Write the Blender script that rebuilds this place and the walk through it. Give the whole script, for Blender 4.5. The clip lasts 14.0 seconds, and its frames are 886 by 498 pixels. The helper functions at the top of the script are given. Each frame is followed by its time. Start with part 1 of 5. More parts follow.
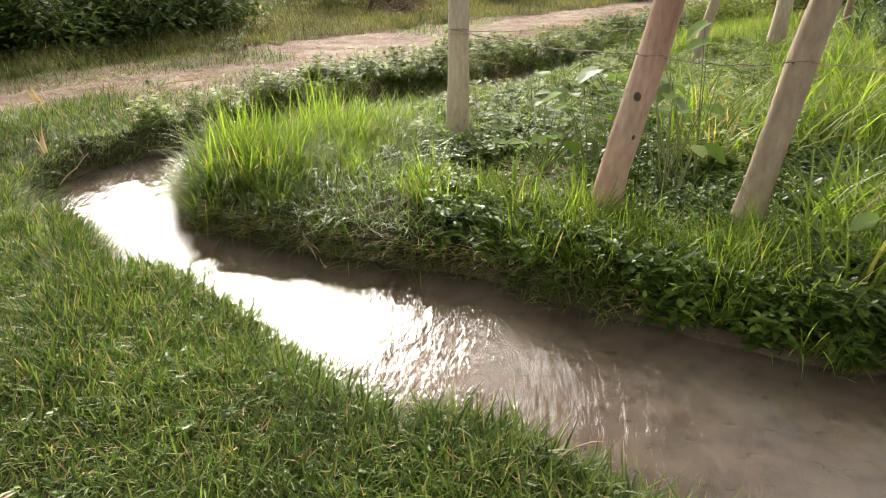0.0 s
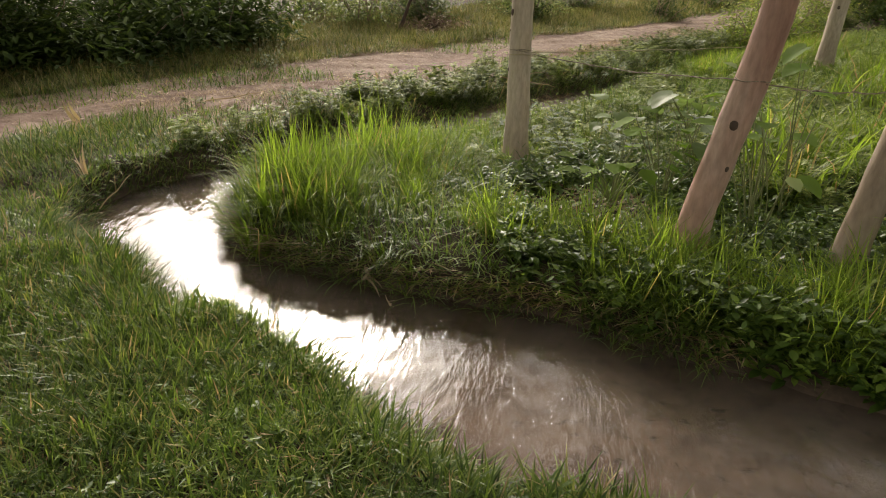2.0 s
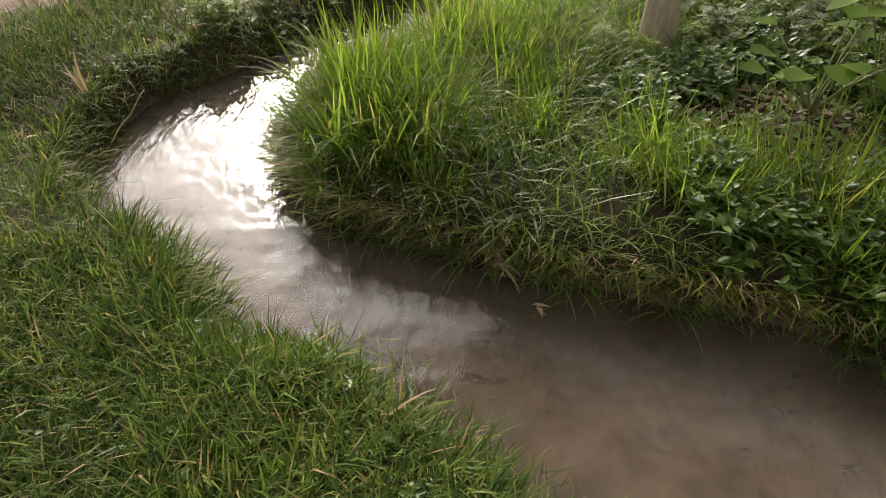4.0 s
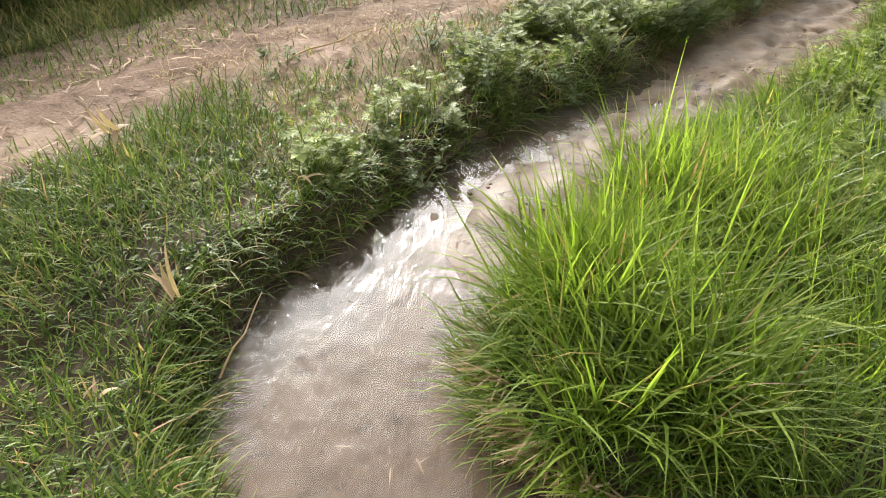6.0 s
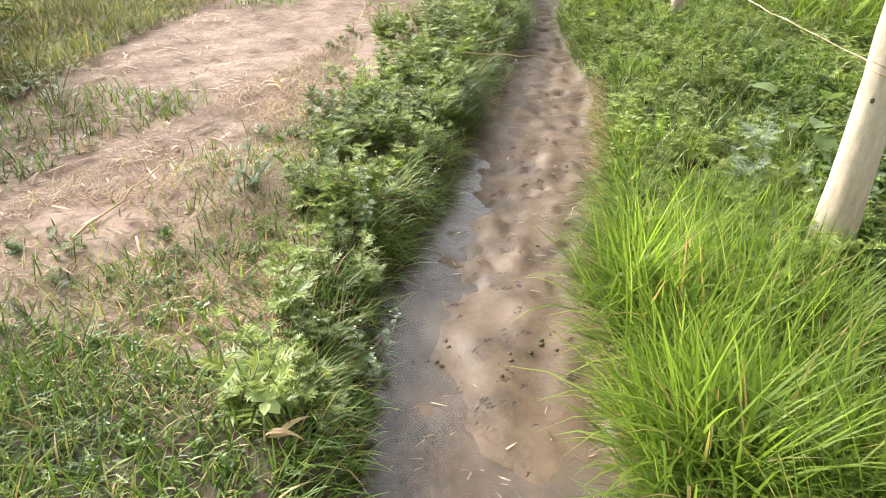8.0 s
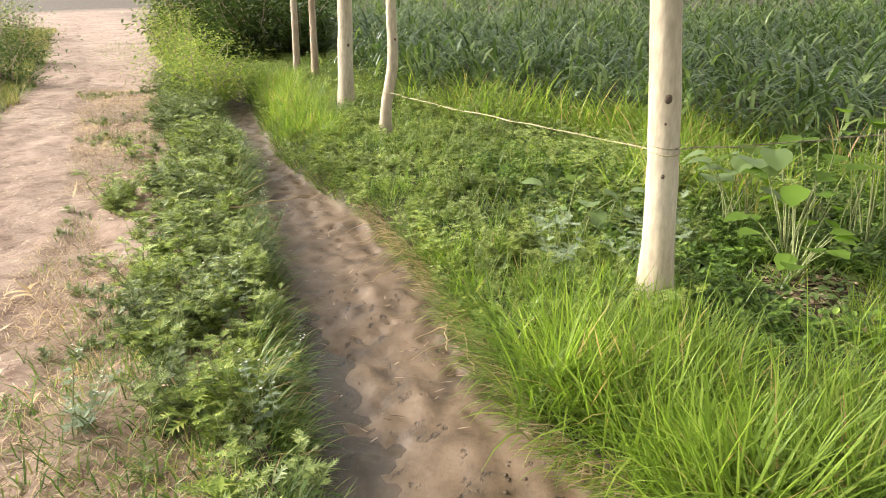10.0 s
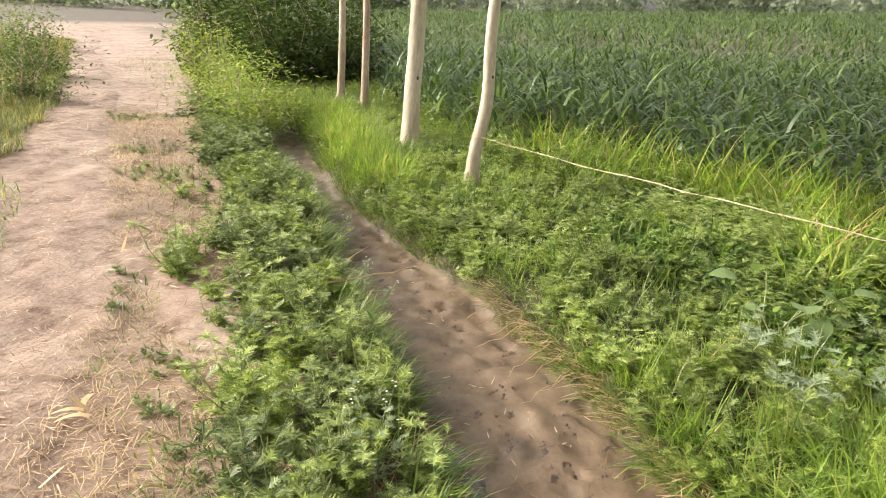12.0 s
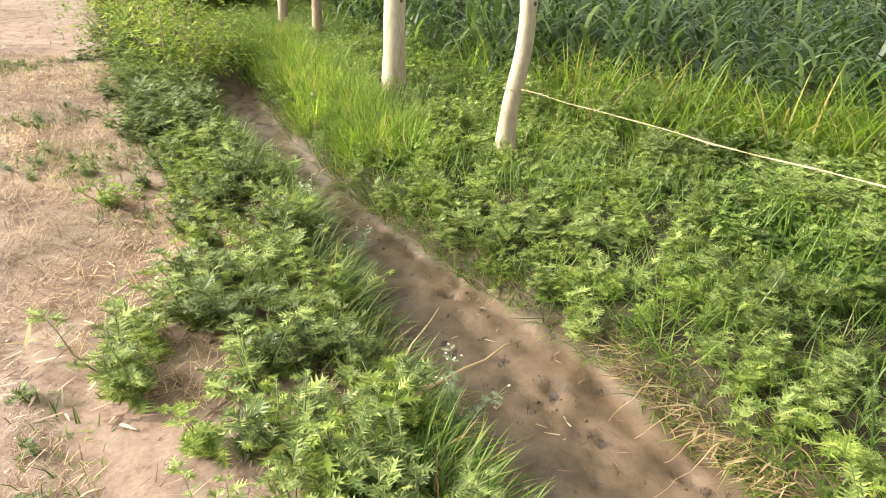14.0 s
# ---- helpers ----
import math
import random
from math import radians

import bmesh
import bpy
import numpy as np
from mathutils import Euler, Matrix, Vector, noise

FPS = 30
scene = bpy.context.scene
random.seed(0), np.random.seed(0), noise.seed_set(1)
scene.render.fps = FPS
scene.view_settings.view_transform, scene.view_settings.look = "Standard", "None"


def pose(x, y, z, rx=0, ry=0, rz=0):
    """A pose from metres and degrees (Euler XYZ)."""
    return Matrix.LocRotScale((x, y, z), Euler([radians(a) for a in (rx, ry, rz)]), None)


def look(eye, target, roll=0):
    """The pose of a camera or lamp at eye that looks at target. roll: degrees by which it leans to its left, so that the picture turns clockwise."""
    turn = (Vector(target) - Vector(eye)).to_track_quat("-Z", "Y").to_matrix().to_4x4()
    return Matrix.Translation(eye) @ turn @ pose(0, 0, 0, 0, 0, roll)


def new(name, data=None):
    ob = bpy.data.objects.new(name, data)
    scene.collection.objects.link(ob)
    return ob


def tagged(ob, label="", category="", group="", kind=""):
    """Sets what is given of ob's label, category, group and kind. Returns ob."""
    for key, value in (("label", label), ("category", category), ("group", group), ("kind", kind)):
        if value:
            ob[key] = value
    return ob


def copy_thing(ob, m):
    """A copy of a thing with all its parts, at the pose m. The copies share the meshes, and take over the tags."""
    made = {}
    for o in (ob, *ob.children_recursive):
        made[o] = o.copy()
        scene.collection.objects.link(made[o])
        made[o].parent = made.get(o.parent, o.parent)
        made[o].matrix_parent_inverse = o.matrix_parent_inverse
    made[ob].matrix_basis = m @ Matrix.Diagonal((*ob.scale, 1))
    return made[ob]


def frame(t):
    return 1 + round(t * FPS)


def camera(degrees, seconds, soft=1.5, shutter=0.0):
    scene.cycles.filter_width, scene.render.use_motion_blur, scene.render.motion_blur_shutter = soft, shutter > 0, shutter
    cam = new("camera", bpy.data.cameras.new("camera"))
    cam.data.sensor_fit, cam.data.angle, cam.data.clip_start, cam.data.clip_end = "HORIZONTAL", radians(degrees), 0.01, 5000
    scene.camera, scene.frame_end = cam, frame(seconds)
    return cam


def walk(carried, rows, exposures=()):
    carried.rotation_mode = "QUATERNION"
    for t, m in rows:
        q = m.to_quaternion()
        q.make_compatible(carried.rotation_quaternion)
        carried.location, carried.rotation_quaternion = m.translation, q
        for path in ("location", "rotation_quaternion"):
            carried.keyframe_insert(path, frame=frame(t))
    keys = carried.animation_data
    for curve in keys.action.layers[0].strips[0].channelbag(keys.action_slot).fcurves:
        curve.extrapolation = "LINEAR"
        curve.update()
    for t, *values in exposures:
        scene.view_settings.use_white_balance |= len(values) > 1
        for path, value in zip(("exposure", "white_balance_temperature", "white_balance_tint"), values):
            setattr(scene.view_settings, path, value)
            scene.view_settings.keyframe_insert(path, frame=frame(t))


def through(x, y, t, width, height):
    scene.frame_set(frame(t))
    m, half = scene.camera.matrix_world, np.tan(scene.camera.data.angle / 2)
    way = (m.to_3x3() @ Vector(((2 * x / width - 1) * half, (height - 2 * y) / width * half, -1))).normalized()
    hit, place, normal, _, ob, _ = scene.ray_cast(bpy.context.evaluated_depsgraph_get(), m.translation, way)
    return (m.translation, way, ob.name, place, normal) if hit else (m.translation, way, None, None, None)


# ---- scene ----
# a muddy irrigation ditch that bends round a grassy point and runs along a dirt track, with a row of gum trees and a crop field
cam = camera(66.2, 14.0, soft=1.0)

# seconds, eye x y z, heading, pitch, roll in degrees
PATH = [
    (0.0, 0.000, -0.000, 1.499, -0.00, -26.11, 1.29),
    (0.1, 0.004, 0.023, 1.503, 1.06, -25.88, 1.31),
    (0.2, 0.007, 0.046, 1.506, 2.34, -25.79, 1.32),
    (0.3, 0.008, 0.066, 1.508, 4.03, -25.99, 1.24),
    (0.4, 0.009, 0.084, 1.508, 5.70, -26.24, 1.02),
    (0.5, 0.010, 0.101, 1.505, 6.88, -26.31, 0.55),
    (0.6, 0.010, 0.115, 1.499, 8.22, -26.54, 0.07),
    (0.7, 0.010, 0.126, 1.490, 9.25, -26.96, -0.21),
    (0.8, 0.010, 0.136, 1.480, 9.52, -27.60, -0.05),
    (0.9, 0.011, 0.144, 1.470, 8.55, -28.48, 0.78),
    (1.0, 0.009, 0.150, 1.462, 7.28, -29.26, 1.63),
    (1.1, 0.001, 0.152, 1.458, 6.65, -29.63, 1.80),
    (1.2, -0.013, 0.153, 1.456, 6.50, -29.67, 1.60),
    (1.3, -0.032, 0.153, 1.457, 6.63, -29.51, 1.27),
    (1.4, -0.057, 0.156, 1.457, 6.90, -29.25, 1.03),
    (1.5, -0.087, 0.163, 1.458, 7.12, -28.99, 1.03),
    (1.6, -0.121, 0.175, 1.457, 7.12, -28.85, 1.44),
    (1.7, -0.160, 0.193, 1.457, 6.77, -28.25, 1.96),
    (1.8, -0.205, 0.216, 1.458, 5.95, -26.64, 2.23),
    (1.9, -0.253, 0.244, 1.462, 4.15, -23.71, 2.39),
    (2.0, -0.305, 0.276, 1.466, 1.02, -24.79, 1.74),
    (2.1, -0.362, 0.308, 1.473, 1.08, -24.83, 1.89),
    (2.2, -0.418, 0.342, 1.479, 2.56, -24.53, 2.26),
    (2.4, -0.507, 0.421, 1.489, 4.45, -24.87, 1.88),
    (2.7, -0.596, 0.566, 1.499, 5.19, -27.23, 0.73),
    (3.0, -0.650, 0.739, 1.503, 4.31, -30.93, 0.13),
    (3.3, -0.687, 0.934, 1.506, 2.86, -35.01, 0.01),
    (3.6, -0.730, 1.147, 1.509, 1.85, -38.49, -0.09),
    (3.9, -0.799, 1.374, 1.511, 2.32, -40.41, -0.71),
    (4.2, -0.914, 1.609, 1.510, 5.30, -39.79, -1.99),
    (4.3, -0.966, 1.688, 1.507, 7.03, -38.86, -2.38),
    (4.4, -1.027, 1.768, 1.503, 9.19, -37.49, -2.57),
    (4.5, -1.086, 1.843, 1.498, 10.96, -38.14, -3.13),
    (4.6, -1.128, 1.912, 1.493, 10.13, -41.13, -2.88),
    (4.7, -1.160, 1.976, 1.493, 10.95, -41.52, -2.63),
    (4.8, -1.182, 2.038, 1.497, 11.10, -40.11, -2.16),
    (4.9, -1.199, 2.094, 1.502, 11.00, -38.19, -1.75),
    (5.0, -1.217, 2.143, 1.507, 11.11, -37.07, -1.60),
    (5.1, -1.238, 2.183, 1.507, 10.79, -37.77, -1.96),
    (5.2, -1.265, 2.220, 1.507, 10.14, -38.94, -2.43),
    (5.3, -1.297, 2.256, 1.506, 9.23, -39.24, -2.57),
    (5.4, -1.338, 2.294, 1.505, 8.50, -38.93, -2.47),
    (5.5, -1.391, 2.337, 1.504, 8.37, -38.27, -2.15),
    (5.6, -1.457, 2.385, 1.502, 9.28, -37.54, -1.56),
    (5.7, -1.531, 2.441, 1.499, 9.46, -37.03, -1.01),
    (5.8, -1.608, 2.507, 1.495, 7.14, -37.07, -0.78),
    (5.9, -1.685, 2.575, 1.489, 3.69, -37.30, -0.73),
    (6.0, -1.761, 2.641, 1.479, 0.49, -37.35, -0.71),
    (6.1, -1.834, 2.698, 1.464, -1.07, -36.86, -0.56),
    (6.2, -1.903, 2.753, 1.447, -1.45, -36.12, -0.60),
    (6.3, -1.967, 2.812, 1.429, -1.07, -35.41, -1.13),
    (6.4, -2.025, 2.880, 1.414, -0.39, -35.02, -2.45),
    (6.5, -2.076, 2.949, 1.404, -1.01, -34.92, -4.04),
    (6.6, -2.120, 3.008, 1.405, -4.55, -35.08, -5.34),
    (6.7, -2.160, 3.060, 1.412, -6.13, -36.10, -4.64),
    (6.8, -2.199, 3.116, 1.422, -7.35, -36.92, -2.61),
    (6.9, -2.234, 3.173, 1.432, -10.10, -37.51, -0.72),
    (7.0, -2.265, 3.226, 1.443, -16.28, -37.81, -0.36),
    (7.1, -2.301, 3.266, 1.455, -18.94, -39.16, -0.26),
    (7.2, -2.333, 3.299, 1.466, -21.59, -39.30, 0.27),
    (7.3, -2.365, 3.328, 1.475, -24.30, -38.59, 1.43),
    (7.4, -2.403, 3.354, 1.482, -27.13, -37.41, 3.43),
    (7.5, -2.453, 3.378, 1.485, -30.01, -37.25, 2.82),
    (7.6, -2.510, 3.421, 1.488, -31.89, -35.57, 1.85),
    (7.7, -2.572, 3.472, 1.491, -32.44, -34.02, 2.08),
    (7.8, -2.636, 3.532, 1.491, -32.84, -33.06, 2.86),
    (7.9, -2.698, 3.599, 1.489, -34.25, -33.16, 3.43),
    (8.0, -2.753, 3.678, 1.487, -36.38, -32.01, 3.53),
    (8.1, -2.806, 3.761, 1.481, -38.12, -32.29, 3.26),
    (8.2, -2.855, 3.844, 1.476, -42.42, -31.04, 1.73),
    (8.3, -2.910, 3.919, 1.471, -46.27, -31.67, 2.26),
    (8.4, -2.968, 3.984, 1.469, -48.63, -32.64, 2.95),
    (8.5, -3.018, 4.037, 1.473, -49.85, -32.87, 4.03),
    (8.6, -3.057, 4.079, 1.481, -50.71, -31.95, 4.55),
    (8.7, -3.087, 4.111, 1.492, -51.15, -30.79, 4.81),
    (8.8, -3.112, 4.133, 1.505, -51.62, -29.80, 4.88),
    (8.9, -3.133, 4.149, 1.517, -52.58, -29.40, 4.67),
    (9.0, -3.150, 4.161, 1.529, -54.58, -28.04, 3.74),
    (9.1, -3.164, 4.176, 1.538, -55.77, -27.20, 3.28),
    (9.2, -3.175, 4.192, 1.545, -56.59, -26.60, 2.98),
    (9.3, -3.182, 4.211, 1.547, -57.49, -25.96, 2.45),
    (9.6, -3.183, 4.282, 1.537, -60.58, -23.93, 0.81),
    (9.9, -3.157, 4.376, 1.521, -63.99, -21.97, 0.03),
    (10.2, -3.111, 4.494, 1.507, -67.40, -20.40, -0.10),
    (10.5, -3.048, 4.635, 1.498, -70.51, -19.52, -0.04),
    (10.8, -2.975, 4.802, 1.494, -73.01, -19.65, -0.10),
    (11.1, -2.897, 4.995, 1.495, -74.58, -21.10, -0.46),
    (11.3, -2.844, 5.138, 1.500, -74.96, -22.95, -0.83),
    (11.4, -2.818, 5.213, 1.504, -74.92, -24.17, -1.00),
    (11.5, -2.791, 5.287, 1.506, -74.73, -25.02, -0.99),
    (11.6, -2.762, 5.354, 1.504, -74.43, -24.93, -0.65),
    (11.7, -2.729, 5.416, 1.498, -73.68, -24.09, -0.04),
    (11.8, -2.691, 5.474, 1.492, -72.17, -22.70, 0.82),
    (11.9, -2.647, 5.530, 1.487, -69.57, -20.96, 1.89),
    (12.0, -2.595, 5.587, 1.485, -65.57, -19.07, 3.11),
    (12.1, -2.531, 5.640, 1.487, -64.33, -18.26, 4.88),
    (12.2, -2.462, 5.693, 1.493, -64.49, -17.96, 6.81),
    (12.3, -2.392, 5.749, 1.500, -64.67, -17.58, 8.37),
    (12.4, -2.324, 5.807, 1.507, -65.06, -17.46, 9.71),
    (12.5, -2.258, 5.870, 1.513, -65.85, -17.91, 10.79),
    (12.6, -2.194, 5.936, 1.514, -67.70, -18.09, 11.78),
    (12.7, -2.133, 6.006, 1.513, -68.72, -18.06, 12.40),
    (12.8, -2.076, 6.078, 1.509, -69.27, -18.25, 12.45),
    (12.9, -2.021, 6.149, 1.504, -69.72, -19.07, 11.36),
    (13.0, -1.968, 6.215, 1.499, -70.46, -20.97, 8.27),
    (13.1, -1.918, 6.275, 1.493, -70.96, -22.07, 5.89),
    (13.2, -1.863, 6.328, 1.487, -71.21, -23.29, 3.84),
    (13.3, -1.793, 6.372, 1.480, -71.71, -24.45, 1.68),
    (13.4, -1.716, 6.416, 1.473, -71.02, -24.54, -1.64),
    (13.5, -1.639, 6.465, 1.469, -71.08, -25.07, -4.11),
    (13.6, -1.574, 6.520, 1.467, -73.78, -27.56, -3.69),
    (13.7, -1.519, 6.589, 1.471, -74.82, -28.60, -2.52),
    (13.8, -1.474, 6.668, 1.480, -74.54, -28.60, -1.10),
    (13.9, -1.434, 6.754, 1.490, -73.26, -28.05, 0.30),
    (14.0, -1.395, 6.842, 1.502, -71.96, -26.60, 1.60),
]


def eye_pose(x, y, z, yaw, pitch, roll):
    a, b = radians(yaw), radians(pitch)
    way = Vector((-math.sin(a) * math.cos(b), math.cos(a) * math.cos(b), math.sin(b)))
    return look((x, y, z), Vector((x, y, z)) + way, roll)


EXPOSURES = [(0.0, 0.8, 7000, 10.0), (0.5, 0.1, 7200, 10.0), (1.0, -0.14, 7400, 11.0), (1.7, -0.08, 7400, 13.0), (4.4, -0.02, 6900, 13.0), (5.0, 0.14, 6900, 11.0), (5.5, 0.36, 6800, 10.0), (6.0, 0.82, 6700, 10.0), (6.4, 1.24, 6400, 11.0), (7.0, 1.36, 6250, 13.0), (8.0, 1.22, 6400, 11.0), (9.0, 1.1, 6600, 10.0), (11.5, 1.12, 6800, 11.0), (12.0, 1.1, 6800, 11.0), (12.5, 0.95, 6700, 10.0), (13.0, 0.95, 6800, 7.0), (13.5, 1.06, 6800, 7.0), (14.0, 1.22, 6800, 7.0)]
walk(cam, [(r[0], eye_pose(*r[1:])) for r in PATH], EXPOSURES)

# ---- light: hazy late-afternoon sky, soft sun
SUN_ELEV, SUN_AZ = 29.0, 346.0
world = bpy.data.worlds.new("sky")
scene.world = world
world.use_nodes = True
wn = world.node_tree
sky = wn.nodes.new("ShaderNodeTexSky")
sky.sky_type = "NISHITA"
sky.sun_disc = False
sky.sun_elevation = radians(SUN_ELEV)
sky.sun_rotation = radians(SUN_AZ)
sky.air_density, sky.dust_density, sky.ozone_density = 1.0, 5.0, 1.0
pale = wn.nodes.new("ShaderNodeHueSaturation")
pale.inputs["Saturation"].default_value = 0.12
pale.inputs["Value"].default_value = 1.4
wn.links.new(sky.outputs[0], pale.inputs["Color"])
wn.links.new(pale.outputs[0], wn.nodes["Background"].inputs[0])
wn.nodes["Background"].inputs[1].default_value = 0.15
sun_data = bpy.data.lights.new("sun", "SUN")
sun_data.energy, sun_data.angle, sun_data.color = 2.3, radians(15), (1.0, 0.95, 0.86)
sun = new("sun", sun_data)
az, el = radians(SUN_AZ), radians(SUN_ELEV)
sun.matrix_world = look((0, 0, 30), Vector((0, 0, 30)) - Vector((math.sin(az) * math.cos(el), math.cos(az) * math.cos(el), math.sin(el))))


# ---- materials
def material(name):
    m = bpy.data.materials.new(name)
    m.use_nodes = True
    return m, m.node_tree, m.node_tree.nodes["Principled BSDF"]


def ramp(nt, source, stops):
    r = nt.nodes.new("ShaderNodeValToRGB")
    while len(r.color_ramp.elements) < len(stops):
        r.color_ramp.elements.new(0.5)
    for e, (p, c) in zip(r.color_ramp.elements, stops):
        e.position, e.color = p, (*c, 1)
    nt.links.new(source, r.inputs[0])
    return r


def noise_node(nt, scale, detail=5.0, rough=0.6, where=None, stretch=None):
    n = nt.nodes.new("ShaderNodeTexNoise")
    n.inputs["Scale"].default_value, n.inputs["Detail"].default_value, n.inputs["Roughness"].default_value = scale, detail, rough
    g = nt.nodes.new("ShaderNodeNewGeometry")
    src = g.outputs["Position"]
    if stretch:
        mp = nt.nodes.new("ShaderNodeMapping")
        mp.inputs["Rotation"].default_value[2] = radians(stretch[0])
        mp.inputs["Scale"].default_value = stretch[1]
        nt.links.new(src, mp.inputs[0])
        src = mp.outputs[0]
    nt.links.new(src, n.inputs["Vector"])
    return n


def mix(nt, fac, a, b, mode="MIX"):
    m = nt.nodes.new("ShaderNodeMix")
    m.data_type, m.blend_type = "RGBA", mode
    for sock, v in ((m.inputs[0], fac), (m.inputs[6], a), (m.inputs[7], b)):
        if isinstance(v, bpy.types.NodeSocket):
            nt.links.new(v, sock)
        elif isinstance(v, (int, float)):
            sock.default_value = v
        else:
            sock.default_value = (*v, 1)
    return m.outputs[2]


def bump(nt, bsdf, height, strength, distance):
    b = nt.nodes.new("ShaderNodeBump")
    b.inputs["Strength"].default_value, b.inputs["Distance"].default_value = strength, distance
    nt.links.new(height, b.inputs["Height"])
    nt.links.new(b.outputs[0], bsdf.inputs["Normal"])
    return b


def leaf_material(name, stops, through=0.4, rough=0.5, patch=None, gloss=0.3):
    """Blade or leaf: colour varies from leaf to leaf, and light passes through it."""
    m, nt, bsdf = material(name)
    g = nt.nodes.new("ShaderNodeNewGeometry")
    col = ramp(nt, g.outputs["Random Per Island"], stops).outputs[0]
    big = noise_node(nt, 1.3, 3)
    tone = ramp(nt, big.outputs[0], [(0.3, (0.62, 0.62, 0.62)), (0.7, (1.25, 1.2, 1.1))])
    col = mix(nt, 1.0, col, tone.outputs[0], "MULTIPLY")
    if patch:
        dry = noise_node(nt, patch[0], 4)
        dry_mask = ramp(nt, dry.outputs[0], [(patch[1], (0, 0, 0)), (patch[1] + 0.12, (1, 1, 1))])
        col = mix(nt, dry_mask.outputs[0], col, patch[2])
    nt.links.new(col, bsdf.inputs["Base Color"])
    bsdf.inputs["Roughness"].default_value = rough
    bsdf.inputs["Specular IOR Level"].default_value = gloss
    t = nt.nodes.new("ShaderNodeBsdfTranslucent")
    nt.links.new(mix(nt, 1.0, col, (1.15, 1.2, 0.75), "MULTIPLY"), t.inputs[0])
    s = nt.nodes.new("ShaderNodeMixShader")
    s.inputs[0].default_value = through
    nt.links.new(bsdf.outputs[0], s.inputs[1])
    nt.links.new(t.outputs[0], s.inputs[2])
    nt.links.new(s.outputs[0], nt.nodes["Material Output"].inputs["Surface"])
    return m


LAWN = leaf_material("short_grass", [(0.0, (0.045, 0.088, 0.016)), (0.45, (0.118, 0.200, 0.034)), (0.86, (0.250, 0.340, 0.075)), (0.965, (0.400, 0.330, 0.145)), (1.0, (0.600, 0.400, 0.260))], 0.4, 0.45, (2.2, 0.66, (0.24, 0.20, 0.085)), 0.35)
OLIVE = leaf_material("olive_grass", [(0.0, (0.085, 0.105, 0.030)), (0.5, (0.200, 0.215, 0.068)), (0.85, (0.330, 0.300, 0.130)), (1.0, (0.470, 0.370, 0.210))], 0.35, 0.6)
STRAP = leaf_material("strap_grass", [(0.0, (0.060, 0.115, 0.020)), (0.5, (0.145, 0.240, 0.040)), (0.95, (0.270, 0.375, 0.085)), (1.0, (0.420, 0.360, 0.170))], 0.45, 0.4, gloss=0.5)
TALL = leaf_material("tall_grass", [(0.0, (0.125, 0.200, 0.026)), (0.5, (0.222, 0.335, 0.050)), (0.88, (0.350, 0.455, 0.095)), (0.96, (0.515, 0.370, 0.180)), (1.0, (0.592, 0.370, 0.257))], 0.58)
WEED = leaf_material("weed_leaf", [(0.0, (0.118, 0.187, 0.044)), (0.5, (0.239, 0.322, 0.072)), (0.9, (0.389, 0.454, 0.109)), (1.0, (0.459, 0.491, 0.180))], 0.4, 0.5)
WEED_DARK = leaf_material("dull_weed_leaf", [(0.0, (0.060, 0.096, 0.028)), (0.5, (0.140, 0.196, 0.060)), (0.9, (0.250, 0.305, 0.105)), (1.0, (0.390, 0.410, 0.165))], 0.35, 0.5, gloss=0.4)
COVER = leaf_material("ground_cover_leaf", [(0.0, (0.045, 0.092, 0.016)), (0.6, (0.110, 0.190, 0.034)), (1.0, (0.235, 0.345, 0.066))], 0.35, 0.42, gloss=0.55)
CROP = leaf_material("crop_leaf", [(0.0, (0.034, 0.064, 0.022)), (0.6, (0.080, 0.134, 0.044)), (1.0, (0.190, 0.255, 0.090))], 0.4, 0.38, gloss=0.45)
BANK_WEED = leaf_material("bank_weed_leaf", [(0.0, (0.115, 0.170, 0.048)), (0.5, (0.255, 0.335, 0.100)), (0.9, (0.410, 0.480, 0.170)), (1.0, (0.470, 0.500, 0.200))], 0.4, 0.5, gloss=0.45)
BUSH = leaf_material("bush_leaf", [(0.0, (0.045, 0.078, 0.022)), (0.6, (0.078, 0.125, 0.035)), (1.0, (0.135, 0.185, 0.058))], 0.35, 0.65, gloss=0.15)
CROWN = leaf_material("gum_leaf", [(0.0, (0.054, 0.090, 0.036)), (1.0, (0.117, 0.162, 0.063))], 0.25, 0.5)
# far leaves: pale grey-green, with the haze of distance put into the colour
FAR_HAZED = leaf_material("far_leaf_hazed", [(0.0, (0.170, 0.211, 0.170)), (1.0, (0.245, 0.286, 0.238))], 0.5, 0.9)
STRAW = leaf_material("straw", [(0.0, (0.16, 0.10, 0.06)), (0.25, (0.33, 0.23, 0.13)), (0.6, (0.50, 0.38, 0.23)), (1.0, (0.62, 0.50, 0.34))], 0.2, 0.7)
LITTER = leaf_material("track_litter", [(0.0, (0.09, 0.055, 0.038)), (0.45, (0.26, 0.17, 0.12)), (0.75, (0.45, 0.34, 0.25)), (1.0, (0.62, 0.52, 0.40))], 0.1, 0.8)
HUSK = leaf_material("dry_husk", [(0.0, (0.42, 0.30, 0.19)), (1.0, (0.64, 0.50, 0.36))], 0.25, 0.6)
PALE_LEAF = leaf_material("pale_leaf", [(0.0, (0.315, 0.416, 0.132)), (1.0, (0.450, 0.544, 0.252))], 0.35, 0.5)
BIG_LEAF = leaf_material("broad_leaf", [(0.0, (0.11, 0.20, 0.03)), (1.0, (0.22, 0.36, 0.06))], 0.6, 0.7)
